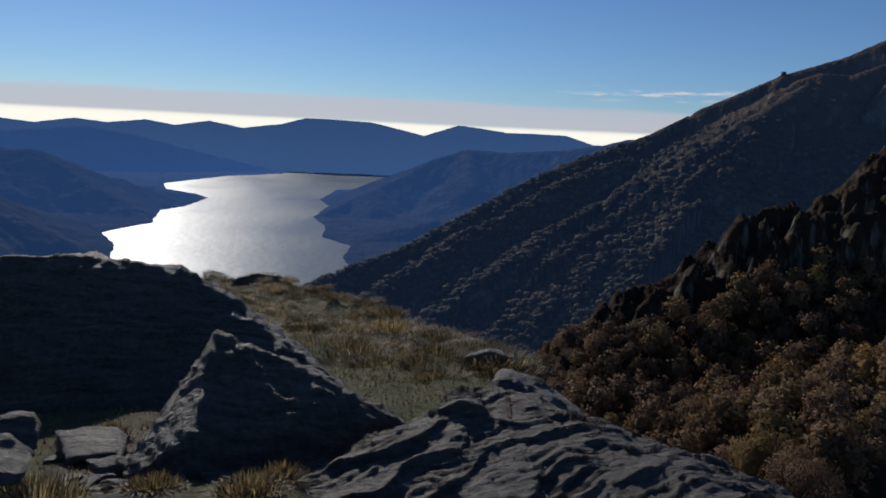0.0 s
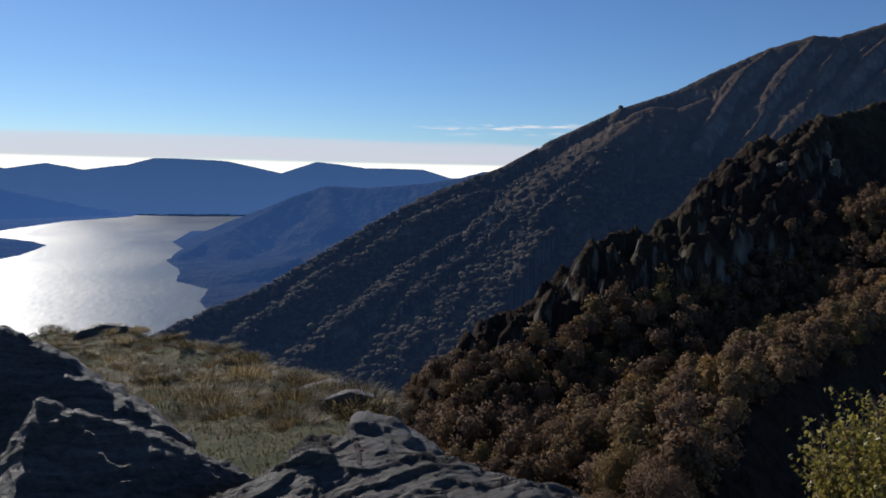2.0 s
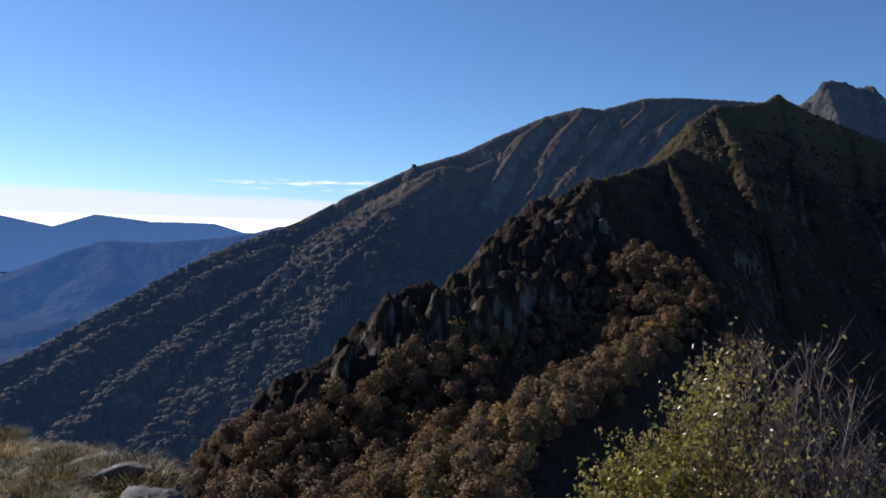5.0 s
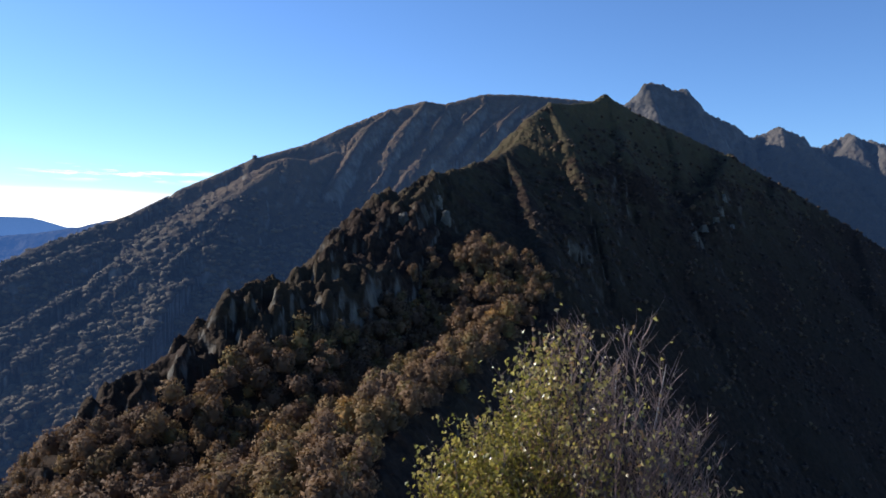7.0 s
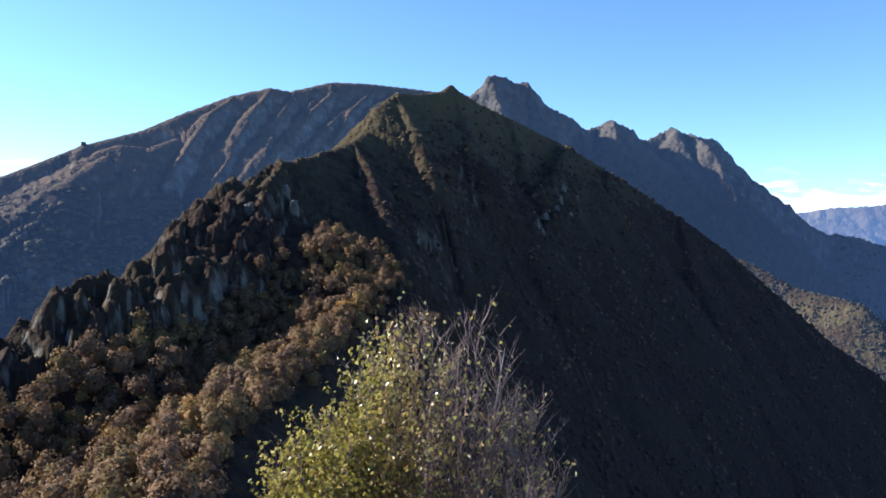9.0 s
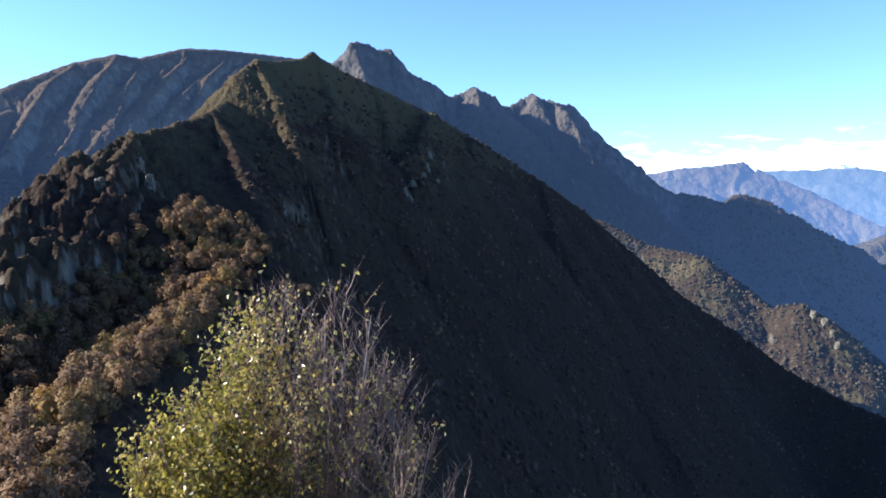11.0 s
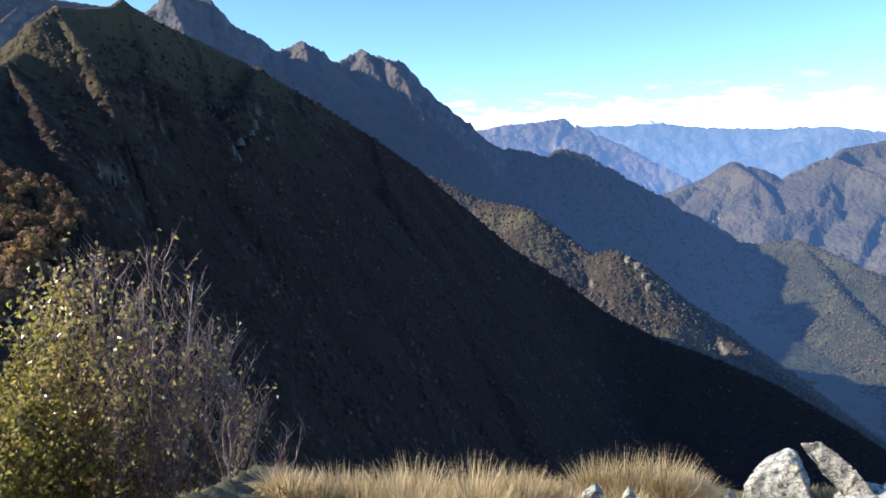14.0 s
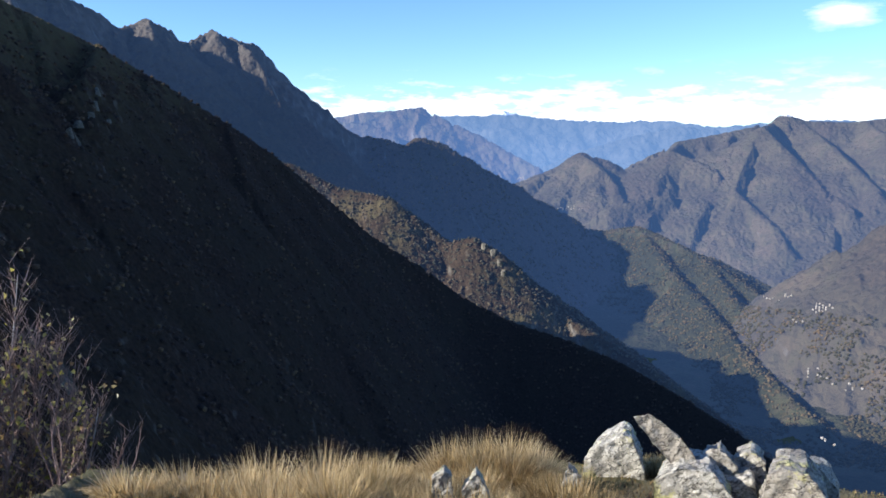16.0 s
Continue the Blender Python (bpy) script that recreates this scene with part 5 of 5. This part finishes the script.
def tussock(x, y, radius, height, count, seed, tone, label, droop=1.0):
    g = np.random.RandomState(seed)
    th, rr = g.rand(count) * 2 * math.pi, radius * np.sqrt(g.rand(count)) * 0.75
    C = np.stack([rr * np.cos(th), rr * np.sin(th), np.zeros(count)], axis=1)
    wx = hill_height(C[:, 0] + x, C[:, 1] + y)
    z0 = float(hill_height(np.array([x]), np.array([y]))[0])
    C[:, 2] = wx - z0 - 0.02
    L = height * (0.45 + 0.6 * g.rand(count)) * (1 - 0.35 * (rr / radius) ** 2)
    ang = th + g.normal(size=count) * 0.9
    away = np.stack([np.cos(ang), np.sin(ang), np.zeros(count)], axis=1)
    lean = droop * (0.25 + 0.85 * rr / radius)
    lean = lean * (0.4 + 1.2 * g.rand(count))
    tint = np.clip(tone + g.normal(size=count) * 0.25, 0, 1)
    V, F, T = blades(C, L, np.full(count, 0.0034) + 0.0036 * g.rand(count), lean, seed, tint, away)
    ob = raw_mesh("grass_tussock", V, F, M_GRASS, tints=T)
    ob.location = (x, y, z0)
    return tagged(ob, label, "grass", "dry grass tussocks")


def edge_grass():
    g = random.Random(12)
    labels = ("straw-coloured dry grass tussock on the edge", "greenish straw grass tussock beside rocks")
    k = 0
    for az, r, rad, h in [(72.2, 6.5, 0.42, 0.5), (75, 6.9, 0.38, 0.46), (76.5, 6.2, 0.36, 0.5), (78.8, 6.9, 0.36, 0.4), (81, 7.0, 0.34, 0.38), (83.2, 7.2, 0.36, 0.4), (85.5, 7.2, 0.36, 0.44), (87.8, 7.2, 0.38, 0.48), (90.2, 7.2, 0.36, 0.46), (92, 7.4, 0.3, 0.32), (74, 5.6, 0.4, 0.42), (78, 5.7, 0.4, 0.4), (82, 5.8, 0.42, 0.4), (86, 6.0, 0.42, 0.4), (90, 5.8, 0.35, 0.32), (70.8, 6.2, 0.36, 0.42), (68.5, 6.0, 0.36, 0.4), (66.8, 6.2, 0.36, 0.36), (65.2, 5.9, 0.34, 0.32), (63.4, 6.0, 0.32, 0.26), (72.5, 5.6, 0.36, 0.36), (69.6, 5.5, 0.36, 0.3), (80, 6.3, 0.4, 0.42), (84.2, 6.5, 0.4, 0.4), (88, 6.6, 0.4, 0.42)]:
        a = radians(az)
        k += 1
        tussock(r * math.sin(a), r * math.cos(a), rad * (0.8 + 0.3 * g.random()), h * (0.88 + 0.72 * g.random()), 1700, 100 + k, 0.5 + 0.3 * g.random(), labels[0], 1.9)
    for az, r, rad, h in [(95.2, 6.5, 0.3, 0.36), (97.5, 6.3, 0.28, 0.28), (103.5, 7.9, 0.2, 0.2), (106.5, 8.0, 0.3, 0.24), (109, 7.8, 0.3, 0.25), (110.5, 7.2, 0.3, 0.25), (100.5, 8.5, 0.25, 0.22), (93.3, 6.8, 0.3, 0.28), (111.5, 6.6, 0.3, 0.2), (105, 8.4, 0.3, 0.25)]:
        a = radians(az)
        k += 1
        tussock(r * math.sin(a), r * math.cos(a), rad, h * 1.3, 900, 100 + k, 0.35 + 0.2 * g.random(), labels[1], 1.1)
    for az, r, rad, h in [(-29.3, 3.4, 0.26, 0.26), (-30.5, 4.0, 0.22, 0.2), (-9, 3.75, 0.22, 0.16), (-12, 3.65, 0.18, 0.14), (-14.5, 3.4, 0.22, 0.14), (-6.5, 4.1, 0.2, 0.15), (-3.0, 4.6, 0.3, 0.22), (-19.5, 5.3, 0.25, 0.25), (-24.5, 5.6, 0.2, 0.18), (-21.5, 3.6, 0.2, 0.12), (4.2, 6.2, 0.35, 0.3), (5.5, 7.4, 0.4, 0.3), (16.5, 4.9, 0.3, 0.2), (14.8, 5.3, 0.3, 0.25), (22.5, 4.15, 0.24, 0.2), (24.5, 4.1, 0.26, 0.24), (26.5, 4.0, 0.26, 0.24), (28.5, 3.9, 0.26, 0.22), (30.5, 3.8, 0.24, 0.2), (32.5, 3.7, 0.24, 0.2)]:
        a = radians(az)
        k += 1
        tussock(r * math.sin(a), r * math.cos(a), rad, h * 0.85, 900, 100 + k, 0.1 + 0.16 * g.random(), "tan dry grass tuft between the rocks", 1.7)


edge_grass()


def hill_tussocks():
    g = random.Random(14)
    kinds = []
    for k, (tone, lab) in enumerate(((0.02, "dark brown-green grass tussock on the hill"), (0.3, "tan grass tussock on the hill"), (0.12, "brownish grass tussock on the hill"), (0.42, "pale straw tussock on the hill"))):
        ob = tussock(-4.2 + 0.7 * k, 15.0 + 2.5 * k, 0.42, 0.34, 520, 300 + k, tone, lab, 2.0)
        kinds.append(ob)
    for k in range(230):
        az = radians(-17 + 22 * g.random())
        edge = float(np.interp(math.degrees(az), EDGE_AZ, EDGE_R))
        r = min(8.5 + 25 * g.random() ** 0.8, edge + 0.3 - 0.8 * g.random())
        x, y = r * math.sin(az), r * math.cos(az)
        z = float(hill_height(np.array([x]), np.array([y]))[0])
        ob = g.choice(kinds)
        s = 0.7 + 1.0 * g.random()
        kept = ob.scale.copy()
        ob.scale = (s, s, s * (0.4 + 0.3 * g.random()))
        copy_thing(ob, Matrix.Translation((x, y, z - 0.02)) @ Matrix.Rotation(g.random() * 6.28, 4, "Z"))
        ob.scale = kept


hill_tussocks()


def hill_turf():
    g = np.random.RandomState(61)
    az = np.radians(-34 + 150 * g.rand(30000))
    r = 3.0 + 31 * g.rand(30000) ** 0.8
    X, Y = r * np.sin(az), r * np.cos(az)
    edge = np.interp(np.degrees(az), EDGE_AZ, EDGE_R)
    ok = (r < edge + 0.8) & ((np.degrees(az) < 20) | (np.degrees(az) > 56))
    X, Y, r = X[ok], Y[ok], r[ok]
    n, K = len(X), 9
    big = smooth01((fbm(X / 2.2, Y / 2.2, 3) + 0.12) * 3.0)
    hgt = 0.035 + 0.06 * big * smooth01(r / 12)
    spread = (0.10 + 0.14 * big) * np.minimum(r / 9, 1.4)
    x = (X[:, None] + spread[:, None] * g.normal(size=(n, K))).ravel()
    y = (Y[:, None] + spread[:, None] * g.normal(size=(n, K))).ravel()
    C = np.stack([x, y, hill_height(x, y) - 0.02], axis=1)
    L = (hgt[:, None] * (0.6 + 0.7 * g.rand(n, K))).ravel()
    W = np.repeat(0.003 + 0.0007 * r, K)
    tint = np.clip(np.repeat(0.2 + 0.5 * big + 0.5 * fbm(X / 4, Y / 4, 3), K) + g.normal(size=n * K) * 0.13, 0, 1)
    V, F, T = blades(C, L, W, np.full(n * K, 1.0), 62, tint)
    stuff("hill_grass", M_TURFBLADE, V, F, T, "short green and tan grass on the hilltop", "grass")


hill_turf()


# the birch
def birch():
    g = random.Random(77)
    root = tagged(new("birch_tree"), "young birch, half yellow-green leaves, half bare purple twigs", "tree")
    a = radians(49.2)
    rt, fw = Vector((math.cos(a), -math.sin(a), 0)), Vector((math.sin(a), math.cos(a), 0))
    base = (fw * 6.5 + Vector((0, 0, -4.35))) * 1.32
    root.location = base
    root.scale = (1.32, 1.32, 1.32)
    stems, twigs = bmesh.new(), bmesh.new()
    runs = []

    def crown_top(u):
        return float(np.interp(u, [-1.5, -1.3, -1.1, -0.9, -0.7, -0.5, -0.37, -0.2, 0.0, 0.3, 0.6, 0.75, 0.9, 1.0, 1.3, 1.5], [1.4, 2.1, 2.5, 2.9, 3.1, 3.35, 3.72, 3.8, 3.85, 3.68, 3.7, 3.42, 3.1, 2.85, 2.4, 1.7]))

    def shoot(bm, p, d, length, r, steps, lift, sides):
        pts, q = [p.copy()], p.copy()
        d = d.normalized()
        for s in range(steps):
            d = (d + Vector((g.gauss(0, 0.07), g.gauss(0, 0.07), lift + g.gauss(0, 0.03)))).normalized()
            q = q + d * (length / steps)
            pts.append(q.copy())
        for s in range(steps):
            tube(bm, pts[s], pts[s + 1], r * (1 - 0.8 * s / steps), r * (1 - 0.8 * (s + 1) / steps), sides)
        runs.append(pts)
        return pts

    for k in range(58):
        u = -1.38 + 2.72 * (k + g.random()) / 58
        v = g.uniform(-0.75, 0.75)
        h = crown_top(u) * (1 - 0.22 * (v / 0.75) ** 2) * (0.86 + 0.16 * g.random())
        w = 0.009 + 0.006 * g.random() if k % 9 else 0.024
        top = rt * u + fw * v + Vector((0, 0, h))
        start = rt * (u * 0.1) + fw * (v * 0.15)
        n = 10
        pts = [start.lerp(top, s / n) + rt * (u * 0.16 * math.sin(math.pi * s / n)) + Vector((g.gauss(0, 0.014), g.gauss(0, 0.014), 0)) * (s > 0) for s in range(n + 1)]
        bm = twigs if k % 9 else stems
        for s in range(n):
            tube(bm, pts[s], pts[s + 1], w * (1 - 0.85 * s / n), w * (1 - 0.85 * (s + 1) / n), 6 if k % 9 == 0 else 4)
        runs.append(pts[-4:])
        for b in range(20 if u < 0.1 else 26):
            f = 0.34 + 0.62 * g.random()
            i = min(int(f * n), n - 1)
            p = pts[i].lerp(pts[i + 1], f * n - i)
            side = (rt * (g.gauss(0, 1) + 0.5 * u) + fw * g.gauss(0, 0.9)).normalized()
            bp = shoot(twigs, p, side * 0.55 + Vector((0, 0, 0.9)), (0.2 + 0.55 * (1 - f)) * (0.6 + 0.7 * g.random()), 0.005, 4, 0.12, 3)
            for c in range(4):
                j = g.randrange(1, 5)
                d2 = (rt * g.gauss(0, 1) + fw * g.gauss(0, 1)).normalized() * 0.7 + Vector((0, 0, 0.7))
                shoot(twigs, bp[j], d2, 0.1 + 0.18 * g.random(), 0.003, 3, 0.1, 3)
    part("trunk", stems, M_BARK, root, "pale birch trunk in many stems")
    tagged(part("twig_mass", twigs, M_TWIG, root, "bare purple-brown twigs"), kind="stuff")
    V, F, T = [], [], []
    for pts in runs:
        for p in pts[1:]:
            u = p.dot(rt) + g.gauss(0, 0.1)
            edge = -0.28 - 0.1 * (p.z - 2.9)
            leafy = 0.8 if u < edge - 0.2 else (0.5 if u < edge + 0.12 else (0.15 if u < edge + 0.5 else 0.04))
            if p.z > crown_top(u) - 0.45:
                leafy *= 0.55
            for c in range(3):
                if g.random() > leafy:
                    continue
                o = p + Vector((g.gauss(0, 0.03), g.gauss(0, 0.03), g.gauss(-0.015, 0.03)))
                d = Vector((g.gauss(0, 0.8), g.gauss(0, 0.8), g.gauss(-0.8, 0.5))).normalized()
                s = d.cross(Vector((g.gauss(0, 1), g.gauss(0, 1), g.gauss(0, 1)))).normalized()
                L = 0.034 + 0.022 * g.random()
                i = len(V)
                nn = d.cross(s) * (L * 0.2)
                V += [o, o + d * L * 0.4 + s * L * 0.36 + nn, o + d * L, o + d * L * 0.4 - s * L * 0.36 + nn]
                F += [(i, i + 1, i + 2), (i, i + 2, i + 3)]
                t = min(1, max(0, g.gauss(0.42 if u < edge else 0.75, 0.27)))
                T += [t, t]
    leaves = raw_mesh("leaves", np.array([tuple(v) for v in V]), F, M_BIRCHLEAF, root, tints=T)
    leaves["label"] = "yellow-green autumn birch leaves"
    return root


birch()


# far details: villages, hut, pale crags, scars
SLOPES = (right_height, near_height, spur_height, terrace_height, peak_height, valley_height, east_height, fold_height, long_height)


@functools.lru_cache(maxsize=None)
def sight_profile(az, slopes):
    """Distances along a bearing and the mountains' height there."""
    r = np.geomspace(300, 4800, 700)
    X, Y = r * math.sin(radians(az)), r * math.cos(radians(az))
    return r, np.maximum.reduce([f(X, Y) for f in slopes])


def ground_at(az, el, slopes=SLOPES):
    """Where a line of sight on bearing az, el degrees up, first meets the mountains."""
    az = round(az * 5) / 5 if slopes is SLOPES else az
    r, top = sight_profile(az, slopes)
    hit = np.where(top >= r * math.tan(radians(el)))[0]
    k = hit[0] if len(hit) else len(r) - 1
    return Vector((r[k] * math.sin(radians(az)), r[k] * math.cos(radians(az)), top[k]))


def plaster(name, wall):
    m, nt, bsdf = material(name)
    tc = nt.nodes.new("ShaderNodeTexCoord").outputs["Object"]
    link(nt, mix(nt, ramp(nt, noise_tex(nt, tc, 3.0, 4.0), [(0.4, 0.0), (0.6, 1.0)]), wall, tuple(v * 0.8 for v in wall)), bsdf.inputs["Base Color"])
    bsdf.inputs["Roughness"].default_value = 0.85
    return m


M_WALL = plaster("white_plaster", (0.42, 0.4, 0.38))
M_ROOF = plaster("stone_roof", (0.34, 0.31, 0.29))
M_STONEWALL = plaster("dark_stone_wall", (0.12, 0.11, 0.1))
M_ROAD = plaster("pale_gravel", (0.27, 0.26, 0.24))


def house(wide, deep, tall, wall, label, name="house"):
    root = tagged(new(name), label, "house", "village houses")
    bm = bmesh.new()
    bmesh.ops.create_cube(bm, size=1.0, matrix=Matrix.Translation((0, 0, tall / 2 - 1)) @ Matrix.Diagonal((wide, deep, tall + 2, 1)))
    part("wall", bm, wall, root)
    bm = bmesh.new()
    w, d, h = wide * 0.58, deep * 0.58, tall * 0.4
    lo = [bm.verts.new((x, y, tall)) for x, y in ((-w, -d), (w, -d), (w, d), (-w, d))]
    r1, r2 = bm.verts.new((-w, 0, tall + h)), bm.verts.new((w, 0, tall + h))
    bm.faces.new((lo[0], lo[1], r2, r1))
    bm.faces.new((lo[2], lo[3], r1, r2))
    bm.faces.new((lo[1], lo[2], r2))
    bm.faces.new((lo[3], lo[0], r1))
    bm.faces.new((lo[3], lo[2], lo[1], lo[0]))
    part("roof", bm, M_ROOF, root)
    return root


def villages():
    g = random.Random(31)
    kinds = [house(9, 7, 5, M_WALL, "small white village house with grey roof"), house(13, 8, 6, M_WALL, "long white village house with grey roof"), house(7, 7, 8, M_WALL, "tall white village house with grey roof")]
    used = set()
    for az, el, n, sa, se, s in ((-6.4, -8.2, 16, 1.6, 0.4, 0.55), (87.9, -3.8, 12, 0.7, 0.12, 0.75), (91.3, -6.0, 22, 0.75, 0.12, 0.7), (108.9, -12.3, 24, 0.55, 0.25, 0.8), (105.6, -11.9, 5, 0.8, 0.12, 0.7), (106.6, -11.6, 5, 0.4, 0.15, 0.9), (108.5, -16.7, 9, 1.0, 0.5, 0.55), (107.2, -13.4, 3, 0.4, 0.2, 0.8), (111.2, -17.4, 6, 0.8, 0.3, 0.7), (110.0, -21.0, 4, 0.5, 0.15, 0.6)):
        for _ in range(n):
            p = ground_at(az + g.gauss(0, sa) * 0.6, el + g.gauss(0, se) * 0.6)
            k = g.randrange(3)
            m = Matrix.Translation(p) @ Matrix.Rotation(g.random() * 3.14, 4, "Z")
            sc = s * 0.22 * (0.8 + 0.5 * g.random())
            if k not in used:
                used.add(k)
                kinds[k].matrix_world = m @ Matrix.Scale(sc, 4)
            else:
                kept = kinds[k].scale.copy()
                kinds[k].scale = (sc, sc, sc)
                copy_thing(kinds[k], m)
                kinds[k].scale = kept


villages()

hut = house(8, 6, 4, M_STONEWALL, "tiny dark hut on the mountain crest", "hut")
del hut["group"]
hut.matrix_world = Matrix.Translation(bearing(23.2, 4.72, 1540)) @ Matrix.Rotation(0.6, 4, "Z")


def strip(name, path, width, mat, label, category):
    """A road or river bed laid on the valley ground along bearings."""
    P = [ground_at(*p) for p in path]
    Q = []
    for a, b in zip(P[:-1], P[1:]):
        Q += [a.lerp(b, k / 6) for k in range(6)]
    Q.append(P[-1])
    V, F = [], []
    for k, p in enumerate(Q):
        d = (Q[min(k + 1, len(Q) - 1)] - Q[max(k - 1, 0)])
        s = Vector((-d.y, d.x, 0)).normalized() * width * (0.7 + 0.5 * ((k * 7) % 5) / 5)
        for q in (p - s, p + s):
            z = max(float(f(np.array([q.x]), np.array([q.y]))[0]) for f in (valley_height, terrace_height, east_height))
            V.append((q.x, q.y, z + 2.0))
        if k:
            F.append((2 * k - 2, 2 * k - 1, 2 * k + 1, 2 * k))
    return tagged(raw_mesh(name, np.array(V), F, mat), label, category, kind="structure")


strip("river_bed", [(104.0, -12.0), (106.4, -11.4), (107.4, -11.9), (109.6, -12.5), (110.8, -12.9), (112.6, -13.8)], 1.5, M_ROAD, "pale gravel river bed in the valley", "river bed")
strip("road", [(107.6, -15.4), (109.0, -16.2), (110.8, -16.8), (113, -17.6)], 1.3, M_ROAD, "pale valley road past meadows", "road")


def crag(az, el, size, tall, seed, mat, label):
    p = ground_at(az, el, (near_height, spur_height, peak_height)) - Vector((0, 0, tall * 0.45))
    g = random.Random(seed)
    pts = []
    for k in range(16):
        a = 6.28 * k / 8 + g.random() * 0.5
        up = 0 if k < 8 else 1
        rr = size * (1.0 if not up else 0.55) * (0.75 + 0.4 * g.random())
        pts.append((rr * math.cos(a), rr * math.sin(a), -tall * 0.5 if not up else tall * (0.55 + 0.6 * g.random())))
    return rock("crag", mat, p, pts, label, fine=size * 0.12, rough=size * 0.22, strata=size * 0.06, chunk=2.6 / size, rounds=0, pit=size * 0.06)


M_CRAG = rock_material("pale_crag", (0.05, 0.045, 0.035), (0.22, 0.205, 0.17), (0.09, 0.08, 0.035), 0.3)
M_DARKCRAG = rock_material("dark_crag", (0.05, 0.046, 0.04), (0.13, 0.118, 0.1), (0.1, 0.085, 0.045), 0.12)
for az, el, size, tall, seed in ((55.7, -0.2, 3.6, 5.0, 1), (56.3, 0.3, 4.2, 3.5, 2), (57.1, 0.9, 4.2, 4.0, 3), (57.4, 1.6, 3.4, 5.0, 4), (57.6, 2.2, 3.0, 5.0, 28), (58.2, 0.5, 3.4, 2.4, 29)):
    crag(az, el, size, tall, seed, M_CRAG, "pale rock crag on the shaded flank")
for az, el, size, tall, seed, mat, label in ((37.5, 0.4, 3.0, 6.5, 5, M_CRAG, "pale rock tower on the craggy ridge"), (36.9, 1.9, 2.4, 5.0, 6, M_CRAG, "small pale rock tower on the craggy ridge"), (34.3, 0.6, 3.4, 3.6, 8, M_DARKCRAG, "dark rock step on the craggy ridge"), (21.3, -8.6, 2.6, 4.2, 10, M_DARKCRAG, "dark rock pillar on the craggy ridge"), (29.3, -2.4, 3.4, 4.4, 16, M_DARKCRAG, "dark rock pillar below the crest")):
    crag(az, el, size, tall, seed, mat, label)
for az, el, size, tall, seed in ((85.6, -9.6, 9, 9, 21), (86.1, -10.2, 8, 8, 22), (84.9, -8.9, 8, 7, 23), (86.4, -10.9, 7, 8, 31)):
    crag(az, el, size, tall, seed, M_CRAG, "sunlit rock crag on the wooded spur")


# bare shrub shoots beside the grass
def shrub(x, y, height, seed):
    g = random.Random(seed)
    z = float(hill_height(np.array([x]), np.array([y]))[0])
    root = tagged(new("shrub"), "bare thin shrub shoots beside dry grass", "shrub", "bare shrubs")
    root.location = (x, y, z - 0.05)
    for k in range(9):
        bm = bmesh.new()
        d = Vector((g.gauss(0, 0.35), g.gauss(0, 0.35), 1.0)).normalized()
        p = Vector((g.gauss(0, 0.05), g.gauss(0, 0.05), 0))
        n, L = 6, height * (0.5 + 0.6 * g.random())
        for s in range(n):
            d = (d + Vector((g.gauss(0, 0.14), g.gauss(0, 0.14), 0.05))).normalized()
            q = p + d * (L / n)
            tube(bm, p, q, 0.006 * (1 - 0.75 * s / n), 0.006 * (1 - 0.75 * (s + 1) / n), 4)
            if s > 1:
                e = (d + Vector((g.gauss(0, 0.7), g.gauss(0, 0.7), 0.2))).normalized()
                tube(bm, q, q + e * L * 0.16, 0.0035, 0.0015, 3)
            p = q
        part("shoot", bm, M_TWIG, root)
    return root


for x, y, h, s in ((5.45, 3.35, 0.85, 1), (5.65, 3.0, 0.6, 2), (5.3, 3.6, 0.7, 3)):
    shrub(x, y, h, s)
